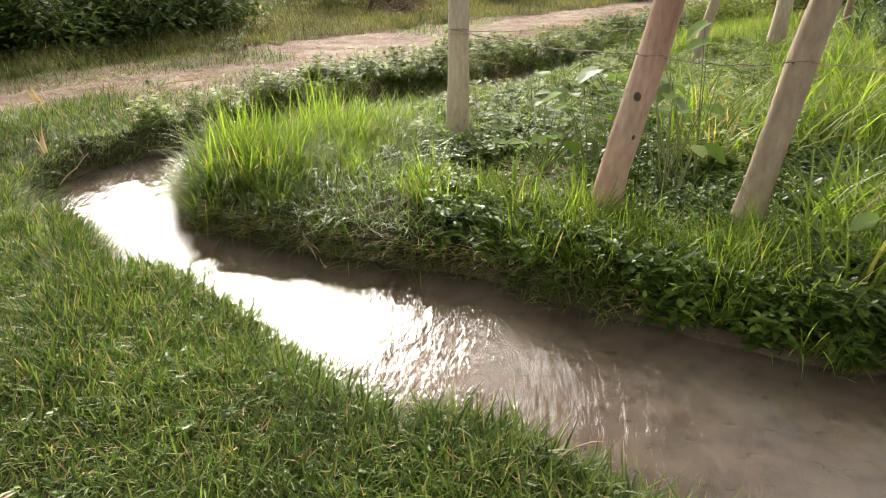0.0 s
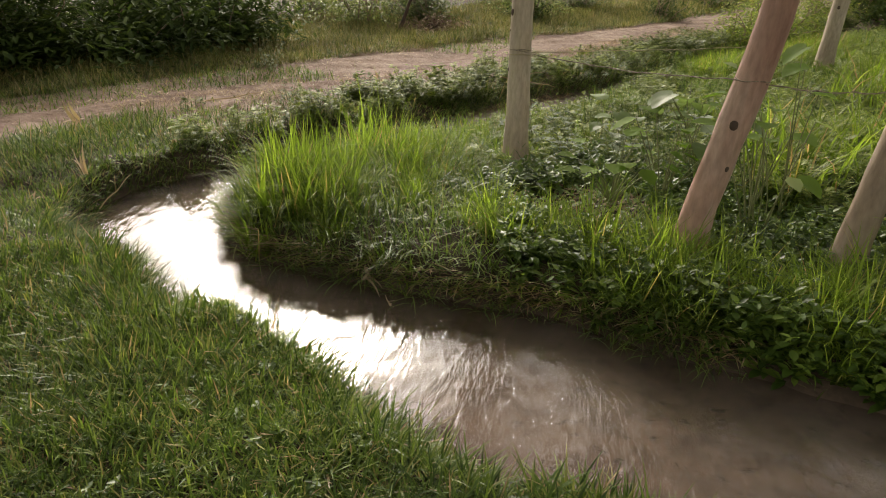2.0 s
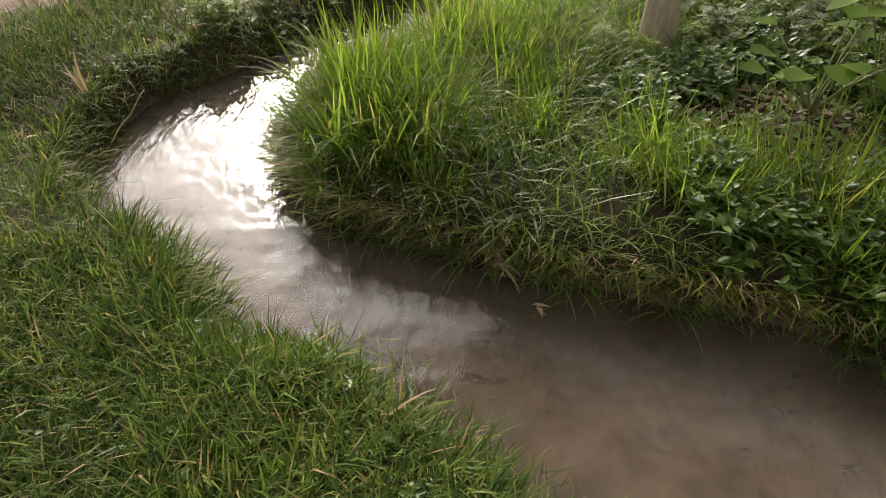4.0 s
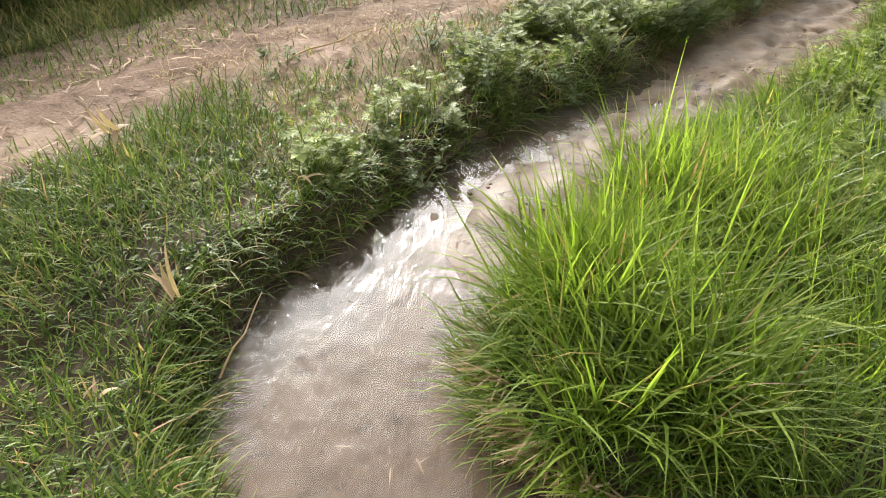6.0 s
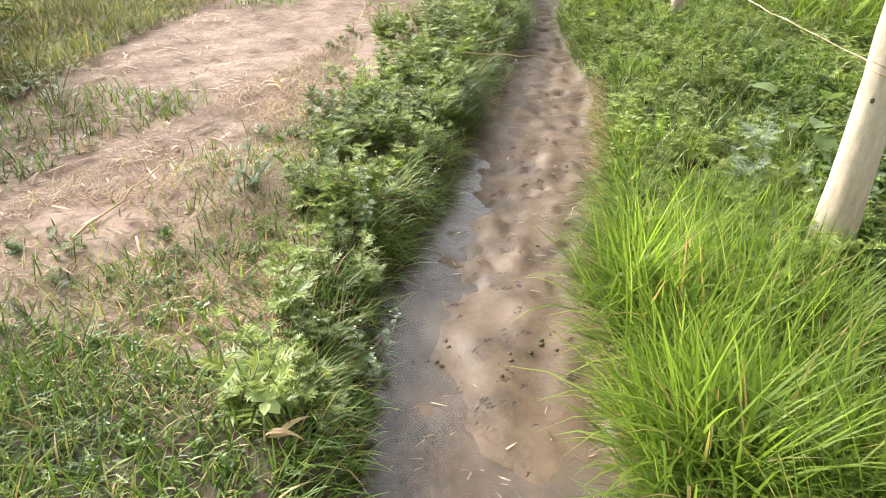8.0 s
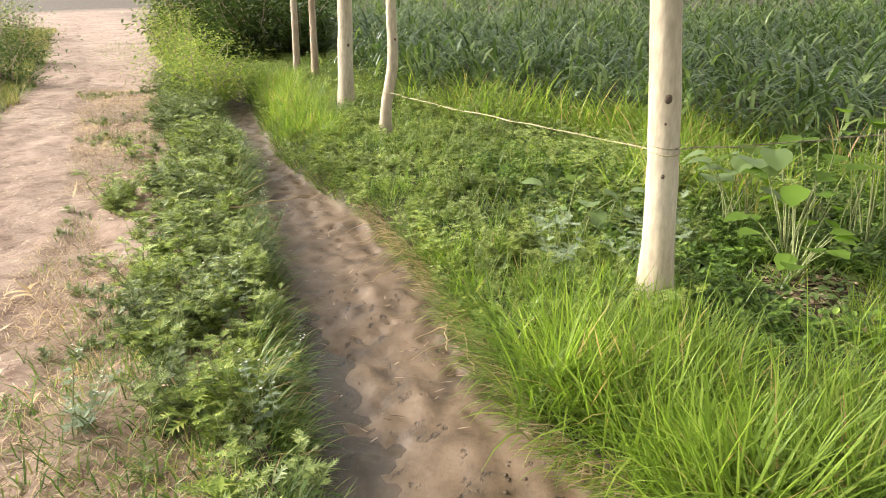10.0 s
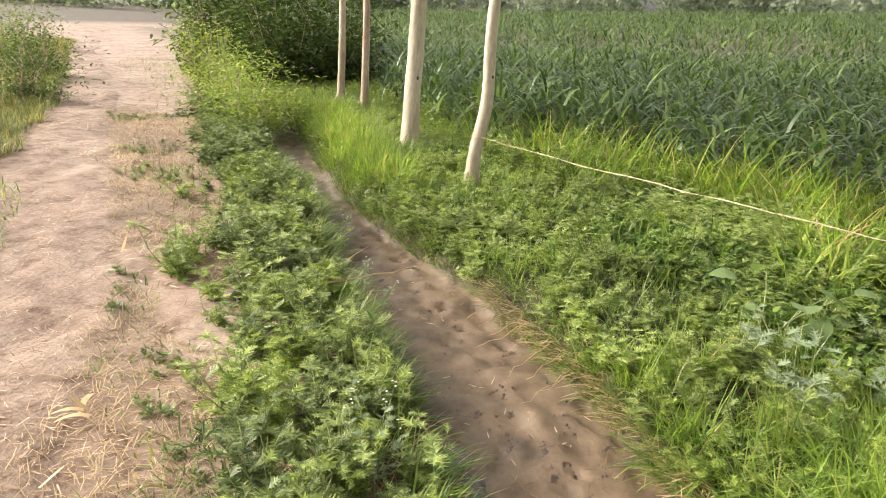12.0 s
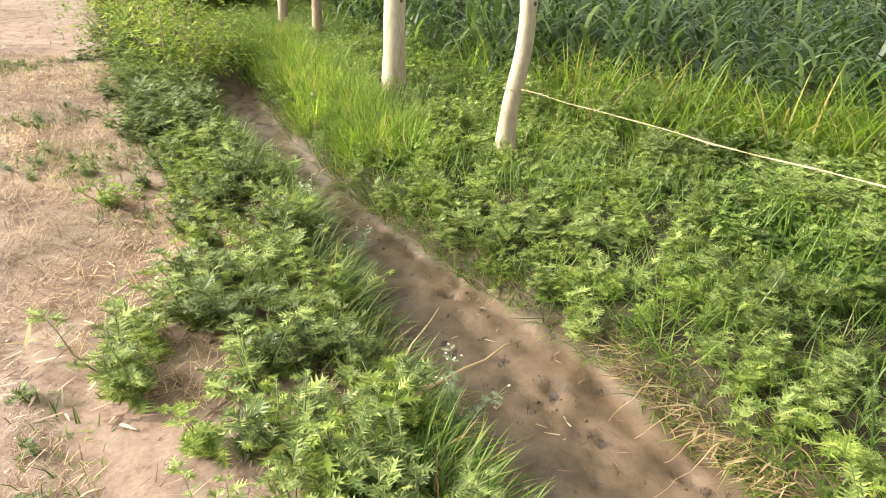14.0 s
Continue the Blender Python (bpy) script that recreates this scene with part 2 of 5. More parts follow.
GLOSSY_LEAF = leaf_material("glossy_broad_leaf", [(0.0, (0.12, 0.19, 0.07)), (1.0, (0.24, 0.33, 0.13))], 0.4, 0.48, gloss=0.4)
FLOWER = leaf_material("white_flower", [(0.0, (0.70, 0.70, 0.60)), (1.0, (0.82, 0.82, 0.75))], 0.2, 0.7)
GREY_WEED = leaf_material("grey_green_leaf", [(0.0, (0.170, 0.234, 0.140)), (1.0, (0.306, 0.378, 0.238))], 0.2, 0.6)


def dirt_colour(nt):
    """Pale trodden earth: broad tone, crumbs and grain."""
    n1, n2, n3 = noise_node(nt, 1.2, 5), noise_node(nt, 60, 6), noise_node(nt, 7, 7, 0.72)
    c = ramp(nt, n1.outputs[0], [(0.3, (0.215, 0.150, 0.112)), (0.5, (0.305, 0.226, 0.175)), (0.7, (0.37, 0.292, 0.228))]).outputs[0]
    c = mix(nt, 1.0, c, ramp(nt, n2.outputs[0], [(0.25, (0.72, 0.72, 0.72)), (0.75, (1.15, 1.13, 1.1))]).outputs[0], "MULTIPLY")
    c = mix(nt, 1.0, c, ramp(nt, n3.outputs[0], [(0.34, (0.45, 0.36, 0.29)), (0.47, (0.86, 0.8, 0.76)), (0.62, (1.08, 1.06, 1.04))]).outputs[0], "MULTIPLY")
    return c, n2, n3


def soil_material():
    m, nt, bsdf = material("soil")
    n1, n2 = noise_node(nt, 2.5, 6), noise_node(nt, 45, 6)
    dry = ramp(nt, n1.outputs[0], [(0.3, (0.04, 0.029, 0.017)), (0.7, (0.092, 0.068, 0.041))])
    grain = ramp(nt, n2.outputs[0], [(0.25, (0.6, 0.6, 0.6)), (0.75, (1.25, 1.2, 1.15))])
    col = mix(nt, 1.0, dry.outputs[0], grain.outputs[0], "MULTIPLY")
    n3 = noise_node(nt, 6, 6)
    mudcol = ramp(nt, n3.outputs[0], [(0.30, (0.060, 0.040, 0.023)), (0.48, (0.130, 0.086, 0.050)), (0.7, (0.190, 0.132, 0.084))])
    # pits in the mud: the shade inside the holes is painted; same mask bumps
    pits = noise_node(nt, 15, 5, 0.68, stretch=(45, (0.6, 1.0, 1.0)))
    pit_shade_mask = ramp(nt, pits.outputs[0], [(0.335, (0.26, 0.23, 0.20)), (0.40, (1, 1, 1))])
    mudcol2 = mix(nt, 1.0, mudcol.outputs[0], pit_shade_mask.outputs[0], "MULTIPLY")
    mudcol2 = mix(nt, 0.35, mudcol2, mix(nt, 1.0, mudcol2, grain.outputs[0], "MULTIPLY"))
    pl = nt.nodes.new("ShaderNodeAttribute")
    pl.attribute_name = "pale"
    col = mix(nt, pl.outputs["Fac"], col, dirt_colour(nt)[0])
    at = nt.nodes.new("ShaderNodeAttribute")
    at.attribute_name = "mud"
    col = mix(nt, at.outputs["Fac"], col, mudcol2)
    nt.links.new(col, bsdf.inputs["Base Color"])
    wet = ramp(nt, noise_node(nt, 3.5, 3).outputs[0], [(0.42, (0.52, 0.52, 0.52)), (0.6, (0.72, 0.72, 0.72))])
    rgh = mix(nt, at.outputs["Fac"], (0.95, 0.95, 0.95), wet.outputs[0])
    nt.links.new(rgh, bsdf.inputs["Roughness"])
    b1 = bump(nt, bsdf, pit_shade_mask.outputs[0], 0.5, 0.015)
    b2 = nt.nodes.new("ShaderNodeBump")
    b2.inputs["Strength"].default_value, b2.inputs["Distance"].default_value = 0.4, 0.008
    nt.links.new(n2.outputs[0], b2.inputs["Height"])
    nt.links.new(b1.outputs[0], b2.inputs["Normal"])
    nt.links.new(b2.outputs[0], bsdf.inputs["Normal"])
    return m


def road_material():
    m, nt, bsdf = material("track_dirt")
    c, n2, n3 = dirt_colour(nt)
    nt.links.new(c, bsdf.inputs["Base Color"])
    bsdf.inputs["Roughness"].default_value = 0.95
    b1 = bump(nt, bsdf, n3.outputs[0], 0.9, 0.04)
    b2 = nt.nodes.new("ShaderNodeBump")
    b2.inputs["Strength"].default_value, b2.inputs["Distance"].default_value = 0.5, 0.008
    nt.links.new(n2.outputs[0], b2.inputs["Height"])
    nt.links.new(b1.outputs[0], b2.inputs["Normal"])
    nt.links.new(b2.outputs[0], bsdf.inputs["Normal"])
    return m


def water_material():
    """Thin muddy water: the bed shows through it; calm in the bend, rippled where it runs out, clearer in the straight reach."""
    m, nt, bsdf = material("muddy_water")
    g = nt.nodes.new("ShaderNodeNewGeometry")
    axes = nt.nodes.new("ShaderNodeSeparateXYZ")
    nt.links.new(g.outputs["Position"], axes.inputs[0])

    def rise(socket, lo, hi):
        r = nt.nodes.new("ShaderNodeMapRange")
        r.interpolation_type = "SMOOTHSTEP"
        r.inputs["From Min"].default_value, r.inputs["From Max"].default_value = lo, hi
        nt.links.new(socket, r.inputs["Value"])
        return r.outputs["Result"]

    n0 = noise_node(nt, 3.5, 8, 0.72)
    murky = ramp(nt, n0.outputs[0], [(0.34, (0.26, 0.195, 0.140)), (0.5, (0.40, 0.325, 0.258)), (0.66, (0.50, 0.425, 0.355))]).outputs[0]
    clear = ramp(nt, n0.outputs[0], [(0.34, (0.27, 0.215, 0.165)), (0.5, (0.38, 0.325, 0.275)), (0.66, (0.46, 0.405, 0.355))]).outputs[0]
    nt.links.new(mix(nt, rise(axes.outputs["Y"], 3.4, 4.7), murky, clear), bsdf.inputs["Base Color"])
    bsdf.inputs["Roughness"].default_value = 0.025
    bsdf.inputs["IOR"].default_value = 1.5
    bsdf.inputs["Transmission Weight"].default_value = 0.80
    swell = noise_node(nt, 4.5, 2, 0.5)
    ripple = noise_node(nt, 15, 3, 0.55, stretch=(30, (1.0, 0.42, 1)))
    fine = noise_node(nt, 46, 2, 0.5, stretch=(40, (1.0, 0.35, 1)))
    patch = ramp(nt, noise_node(nt, 1.6, 3).outputs[0], [(0.38, (0.30, 0.30, 0.30)), (0.58, (1, 1, 1))])
    upstream = mix(nt, rise(axes.outputs["Y"], 3.1, 3.9), (0.22, 0.22, 0.22), mix(nt, 1.0, patch.outputs[0], (0.6, 0.6, 0.6), "MULTIPLY"))
    live = mix(nt, rise(axes.outputs["X"], -0.55, 0.35), upstream, patch.outputs[0])
    small = mix(nt, 0.3, ripple.outputs[0], fine.outputs[0])
    small = mix(nt, live, (0.5, 0.5, 0.5), small)
    bump(nt, bsdf, mix(nt, 0.66, swell.outputs[0], small), 0.65, 0.040)
    return m


def bark_material(name, stops, scale=5.0):
    m, nt, bsdf = material(name)
    n1 = noise_node(nt, scale, 5, 0.6, stretch=(0, (1, 1, 0.22)))
    n2 = noise_node(nt, 40, 4, 0.6, stretch=(0, (1, 1, 0.3)))
    c = ramp(nt, n1.outputs[0], stops).outputs[0]
    c = mix(nt, 1.0, c, ramp(nt, n2.outputs[0], [(0.3, (0.75, 0.74, 0.72)), (0.65, (1.08, 1.08, 1.06))]).outputs[0], "MULTIPLY")
    nt.links.new(c, bsdf.inputs["Base Color"])
    bsdf.inputs["Roughness"].default_value = 0.8
    bump(nt, bsdf, n2.outputs[0], 0.4, 0.006)
    return m


SOIL, DIRT, WATER = soil_material(), road_material(), water_material()
BARK = bark_material("gum_bark", [(0.3, (0.26, 0.18, 0.12)), (0.5, (0.38, 0.29, 0.21)), (0.7, (0.48, 0.40, 0.31))])
BARK_PALE = bark_material("pale_gum_bark", [(0.3, (0.33, 0.26, 0.18)), (0.5, (0.47, 0.39, 0.29)), (0.7, (0.57, 0.49, 0.38))])
BARK_PINK = bark_material("pink_gum_bark", [(0.3, (0.36, 0.20, 0.145)), (0.5, (0.48, 0.31, 0.235)), (0.7, (0.55, 0.43, 0.34))])
STEM = bark_material("green_stem", [(0.3, (0.14, 0.17, 0.06)), (0.7, (0.26, 0.28, 0.12))], 20)
KNOT = bark_material("knot", [(0.3, (0.05, 0.035, 0.025)), (0.7, (0.12, 0.08, 0.05))], 30)
WIRE, _nt, _b = material("rusty_wire")
_n = noise_node(_nt, 60, 3)
_nt.links.new(ramp(_nt, _n.outputs[0], [(0.3, (0.10, 0.07, 0.05)), (0.7, (0.42, 0.36, 0.24))]).outputs[0], _b.inputs["Base Color"])
_b.inputs["Roughness"].default_value, _b.inputs["Metallic"].default_value = 0.6, 0.3
ROPE, _nt, _b = material("straw_coloured_twine")
_nt.links.new(ramp(_nt, noise_node(_nt, 90, 3).outputs[0], [(0.3, (0.24, 0.20, 0.10)), (0.7, (0.48, 0.42, 0.25))]).outputs[0], _b.inputs["Base Color"])
_b.inputs["Roughness"].default_value = 0.8


# ---- mesh tools
def mesh_object(name, verts, tris, mat, parent=None, label="", smooth=False):
    verts, tris = np.asarray(verts, np.float32), np.asarray(tris, np.int32)
    me = bpy.data.meshes.new(name)
    me.vertices.add(len(verts))
    me.vertices.foreach_set("co", verts.ravel())
    me.loops.add(tris.size)
    me.loops.foreach_set("vertex_index", tris.ravel())
    me.polygons.add(len(tris))
    me.polygons.foreach_set("loop_start", np.arange(0, tris.size, 3, dtype=np.int32))
    if smooth:
        me.polygons.foreach_set("use_smooth", np.ones(len(tris), bool))
    me.update(calc_edges=True)
    me.materials.append(mat)
    ob = new(name, me)
    if parent:
        ob.parent = parent
    if label:
        ob["label"] = label
    return ob


def join(pieces):
    vs, ts, off = [], [], 0
    for v, t in pieces:
        vs.append(v)
        ts.append(np.asarray(t) + off)
        off += len(v)
    return np.concatenate(vs), np.concatenate(ts)


def blades(base, length, width, azim, lean, curl, seg, fold=0.0):
    """Grass blades: bent, tapering strips. base (n,3); the others (n,)."""
    n = len(base)
    s = np.linspace(0, 1, seg + 1)
    ang = lean[:, None] + curl[:, None] * (s[:-1] + 0.5 / seg)[None]
    stepv = (length / seg)[:, None]
    out = np.concatenate([np.zeros((n, 1)), np.cumsum(np.sin(ang) * stepv, 1)], 1)
    up = np.concatenate([np.zeros((n, 1)), np.cumsum(np.cos(ang) * stepv, 1)], 1)
    ca, sa = np.cos(azim)[:, None], np.sin(azim)[:, None]
    centre = np.stack([base[:, :1] + out * ca, base[:, 1:2] + out * sa, base[:, 2:] + up], -1)
    w = (width[:, None] * (1 - s[None, :-1] ** 1.6) * (0.65 + 0.35 * np.minimum(1, s[None, :-1] * 3))) / 2
    side = np.stack([-sa * w, ca * w, fold * w], -1)
    side2 = np.stack([-sa * w, ca * w, -fold * w], -1)
    left, right = centre[:, :-1] - side2, centre[:, :-1] + side
    verts = np.concatenate([np.stack([left, right], 2).reshape(n, -1, 3), centre[:, -1:]], 1)
    per = 2 * seg + 1
    t = []
    for k in range(seg - 1):
        a = 2 * k
        t += [(a, a + 1, a + 3), (a, a + 3, a + 2)]
    t.append((2 * seg - 2, 2 * seg - 1, 2 * seg))
    tris = (np.array(t)[None] + (np.arange(n) * per)[:, None, None]).reshape(-1, 3)
    return verts.reshape(-1, 3), tris


def leaves(base, length, width, azim, pitch, droop, lobed=False):
    """Flat folded leaves that start at base and point along azim, pitch above level."""
    n = len(base)
    ca, sa, cp, sp = np.cos(azim), np.sin(azim), np.cos(pitch), np.sin(pitch)
    ahead = np.stack([ca * cp, sa * cp, sp], -1)
    side = np.stack([-sa, ca, 0 * ca], -1)
    up = np.cross(ahead, side)
    L, W = length[:, None], width[:, None]
    d = droop[:, None]

    def pt(u, v, h):
        return base + ahead * L * u + side * W * v + up * L * h - np.array([0, 0, 1.0]) * d * L * u * u

    if lobed:
        pts = [pt(0, 0.0, 0), pt(0.45, 0.12, 0.02), pt(0.45, -0.12, 0.02), pt(1, 0, 0)]
        t = [(0, 2, 3), (0, 3, 1)]
        for u, v, h in ((0.16, 0.30, 0.05), (0.34, 0.50, 0.07), (0.52, 0.46, 0.06), (0.70, 0.30, 0.04)):
            for sg in (1, -1):
                k = len(pts)
                pts += [pt(u - 0.07, sg * 0.03, 0), pt(u + 0.08, sg * 0.03, 0), pt(u + 0.20, sg * v, h)]
                t.append((k, k + 1, k + 2) if sg > 0 else (k, k + 2, k + 1))
    else:
        pts = [pt(0, 0, 0), pt(0.3, 0.42, 0.06), pt(0.65, 0.38, 0.05), pt(1, 0, 0), pt(0.65, -0.38, 0.05), pt(0.3, -0.42, 0.06)]
        t = [(0, 1, 2), (0, 2, 3), (0, 3, 4), (0, 4, 5)]
    k = len(pts)
    verts = np.stack(pts, 1).reshape(-1, 3)
    tris = (np.array(t)[None] + (np.arange(n) * k)[:, None, None]).reshape(-1, 3)
    return verts, tris


def tube(points, radii, sides=10, rng=None, rough=0.0):
    """A tapered, slightly uneven tube along points, closed at its far end."""
    points = [Vector(p) for p in points]
    vs, ts = [], []
    across = None
    for i, (p, r) in enumerate(zip(points, radii)):
        d = (points[min(i + 1, len(points) - 1)] - points[max(i - 1, 0)]).normalized()
        if across is None:
            across = Vector((1, 0, 0)) if abs(d.x) < 0.8 else Vector((0, 0, 1))
        across = (across - d * across.dot(d)).normalized()
        second = d.cross(across)
        for k in range(sides):
            a = 2 * math.pi * k / sides
            rr = r * (1 + (rng.uniform(-rough, rough) if rng is not None else 0))
            vs.append(p + across * (math.cos(a) * rr) + second * (math.sin(a) * rr))
        if i:
            for k in range(sides):
                a, b = (i - 1) * sides + k, (i - 1) * sides + (k + 1) % sides
                ts += [(a, b, b + sides), (a, b + sides, a + sides)]
    vs.append(points[-1])
    e = (len(points) - 1) * sides
    for k in range(sides):
        ts.append((e + k, e + (k + 1) % sides, len(vs) - 1))
    return np.array([tuple(v) for v in vs]), np.array(ts)


# ---- plan of the ditch, the track and the tree row
LEFT_EDGE = [(3.6, -1.2), (1.6, 0.75), (0.75, 1.42), (0.48, 1.62), (0.2, 1.8), (-0.11, 1.79), (-0.24, 1.89), (-0.48, 2.14), (-0.83, 2.47), (-1.20, 2.81), (-1.38, 2.83), (-1.60, 2.86), (-1.72, 3.12), (-1.96, 3.33), (-2.3, 3.5), (-2.48, 3.8), (-2.55, 4.2), (-2.48, 4.5), (-2.2, 4.85), (-1.9, 5.27), (-1.4, 5.9), (-0.8, 6.35), (-0.27, 6.88), (0.16, 7.34), (0.82, 7.92), (1.52, 8.5), (3.05, 10.2), (5.0, 12.0), (20.0, 27.0)]
RIGHT_EDGE = [(4.6, 0.3), (3.0, 1.75), (1.79, 2.26), (1.47, 2.37), (1.06, 2.57), (0.59, 2.79), (0.22, 3.02), (-0.5, 3.22), (-0.9, 3.36), (-1.3, 3.5), (-1.55, 3.75), (-1.68, 4.08), (-1.5, 4.35), (-1.35, 4.55), (-1.05, 5.0), (-0.6, 5.4), (0.15, 6.1), (0.55, 6.52), (0.88, 6.88), (1.26, 7.42), (1.77, 8.16), (2.56, 9.08), (4.1, 10.5), (5.2, 11.6), (20.5, 26.6)]
ROAD_NEAR = [(-9.0, 0.2), (-5.4, 3.4), (-3.85, 4.95), (-3.25, 5.65), (-2.65, 6.3), (-2.0, 6.85), (-1.0, 7.45), (-0.1, 8.2), (0.55, 8.95), (1.4, 10.0), (3.3, 12.3), (4.45, 13.8), (8.8, 19.6), (10.7, 22.2), (26.0, 40.0)]
ROAD_FAR = [(-10.8, 1.6), (-6.6, 4.4), (-5.0, 5.7), (-4.2, 6.7), (-3.4, 7.6), (-2.5, 8.7), (-1.4, 9.9), (-0.1, 11.2), (1.3, 12.3), (3.0, 14.2), (4.9, 16.2), (8.5, 20.6), (10.3, 23.0), (25.3, 40.6)]
STREAM_POLY = np.array(LEFT_EDGE + RIGHT_EDGE[::-1])


def seg_distance(x, y, line):
    line = np.asarray(line, float)
    best = np.full(np.shape(x), 1e9)
    for (ax, ay), (bx, by) in zip(line[:-1], line[1:]):
        dx, dy = bx - ax, by - ay
        u = np.clip(((x - ax) * dx + (y - ay) * dy) / (dx * dx + dy * dy), 0, 1)
        best = np.minimum(best, np.hypot(x - ax - u * dx, y - ay - u * dy))
    return best


def inside(x, y, poly):
    hit = np.zeros(np.shape(x), bool)
    px, py = poly[:, 0], poly[:, 1]
    for i in range(len(poly)):
        j = i - 1
        cond = (py[i] > y) != (py[j] > y)
        with np.errstate(divide="ignore", invalid="ignore"):
            xs = (px[j] - px[i]) * (y - py[i]) / (py[j] - py[i] + 1e-12) + px[i]
        hit ^= cond & (x < xs)
    return hit


ROAD_POLY = np.array(ROAD_NEAR + ROAD_FAR[::-1])
INNER_POLY = np.array(RIGHT_EDGE + [(60, 66), (200, 66), (200, -60), (30, -30)])


def stream_signed(x, y):
    """Metres outside the water's edge; negative within the ditch."""
    d = np.minimum(seg_distance(x, y, LEFT_EDGE), seg_distance(x, y, RIGHT_EDGE))
    return np.where(inside(x, y, STREAM_POLY), -d, d)


def road_signed(x, y):
    d = np.minimum(seg_distance(x, y, ROAD_NEAR), seg_distance(x, y, ROAD_FAR))
    return np.where(inside(x, y, ROAD_POLY), -d, d)


def waves(x, y, scale, seed):
    """Smooth uneven field, about -1 to 1."""
    r = np.random.default_rng(seed)
    out = np.zeros(np.shape(x))
    for k in range(9):
        a, f, p = r.uniform(0, 6.28), scale * r.uniform(0.5, 2.2), r.uniform(0, 6.28)
        out = out + np.sin((x * np.cos(a) + y * np.sin(a)) * f + p)
    return out / 4.0


def along(x, y):
    """Metres along the straight reach of the ditch, and metres to its right."""
    return (x + y) / 1.41421 - 3.0, (x - y + 6.2) / 1.41421


def ground_z(x, y):
    x, y = np.asarray(x, float), np.asarray(y, float)
    ds = stream_signed(x, y) + 0.028 * waves(x, y, 7, 10)
    s, r = along(x, y)
    dry = np.clip((s - 1.0) / 0.8, 0, 1)
    side = np.clip((r + 0.70 + 0.07 * waves(x, y, 6, 7) + 0.03 * waves(x, y, 22, 15)) / 0.46, 0, 1)
    bed = -0.188 + 0.006 * waves(x, y, 5, 3) + 0.008 * waves(x, y, 14, 4) + 0.075 * dry + 0.088 * np.clip((s + 1.3) / 0.9, 0, 1) * np.clip((y - 4.2) / 0.35, 0, 1) * side * (1 - dry)
    prints = np.clip(waves(x, y, 30, 12) - 0.38, 0, 0.9) * np.clip((s + 0.9) / 0.8, 0, 1) * np.clip(0.75 + waves(x, y, 3.2, 13), 0, 1)
    bed = bed - 0.050 * prints + 0.010 * np.clip((s + 0.9) / 0.8, 0, 1) * waves(x, y, 26, 14)
    bank = 0.02 + 0.03 * waves(x, y, 2.0, 5) + 0.012 * waves(x, y, 11, 6)
    k = np.clip((ds + 0.06) / 0.20, 0, 1)
    k = k * k * (3 - 2 * k)
    z = bed * (1 - k) + bank * k
    dr = road_signed(x, y)
    on = np.clip(-dr / 0.35, 0, 1)
    z = z * (1 - on) + on * (0.03 + 0.02 * waves(x, y, 1.7, 8) + 0.012 * waves(x, y, 8, 9))
    z = z + np.clip(r - 7.0, 0, 60) * 0.055 * (r > 7.0)
    return z


# ---- ground, one sheet to the horizon
def axis_points(lo, hi, fine, far):
    core = np.arange(lo, hi + fine / 2, fine)
    grow, a, b, st = [], lo, hi, fine
    left, right = [], []
    while a > -far:
        st *= 1.22
        a -= st
        b += st
        left.append(a)
        right.append(b)
    return np.concatenate([left[::-1], core, right])


gx, gy = axis_points(-4.5, 6.5, 0.033, 1800), axis_points(0.0, 11.5, 0.033, 1800)
GX, GY = np.meshgrid(gx, gy)
GZ = ground_z(GX.ravel(), GY.ravel())
nx = len(gx)
ii, jj = np.meshgrid(np.arange(len(gx) - 1), np.arange(len(gy) - 1))
q = (jj * nx + ii).ravel()
tri = np.concatenate([np.stack([q, q + 1, q + nx + 1], 1), np.stack([q, q + nx + 1, q + nx], 1)])
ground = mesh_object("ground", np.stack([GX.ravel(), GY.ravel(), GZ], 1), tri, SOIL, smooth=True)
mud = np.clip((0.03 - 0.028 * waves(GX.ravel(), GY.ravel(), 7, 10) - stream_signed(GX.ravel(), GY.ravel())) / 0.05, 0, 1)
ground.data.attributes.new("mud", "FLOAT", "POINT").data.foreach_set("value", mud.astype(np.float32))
_s, _r = along(GX.ravel(), GY.ravel())
dry_verge = np.clip((_s + 1.3) / 0.6, 0, 1) * np.clip((stream_signed(GX.ravel(), GY.ravel()) - 0.12) / 0.25, 0, 1) * (road_signed(GX.ravel(), GY.ravel()) < 3)
pale_mask = np.maximum(dry_verge, np.clip((0.42 + 0.18 * waves(GX.ravel(), GY.ravel(), 4, 23) - road_signed(GX.ravel(), GY.ravel())) / 0.35, 0, 1)) * (1 - inside(GX.ravel(), GY.ravel(), INNER_POLY))
ground.data.attributes.new("pale", "FLOAT", "POINT").data.foreach_set("value", pale_mask.astype(np.float32))
tagged(ground, "brown earth under grass with a wet muddy ditch bed", "ground", kind="structure")


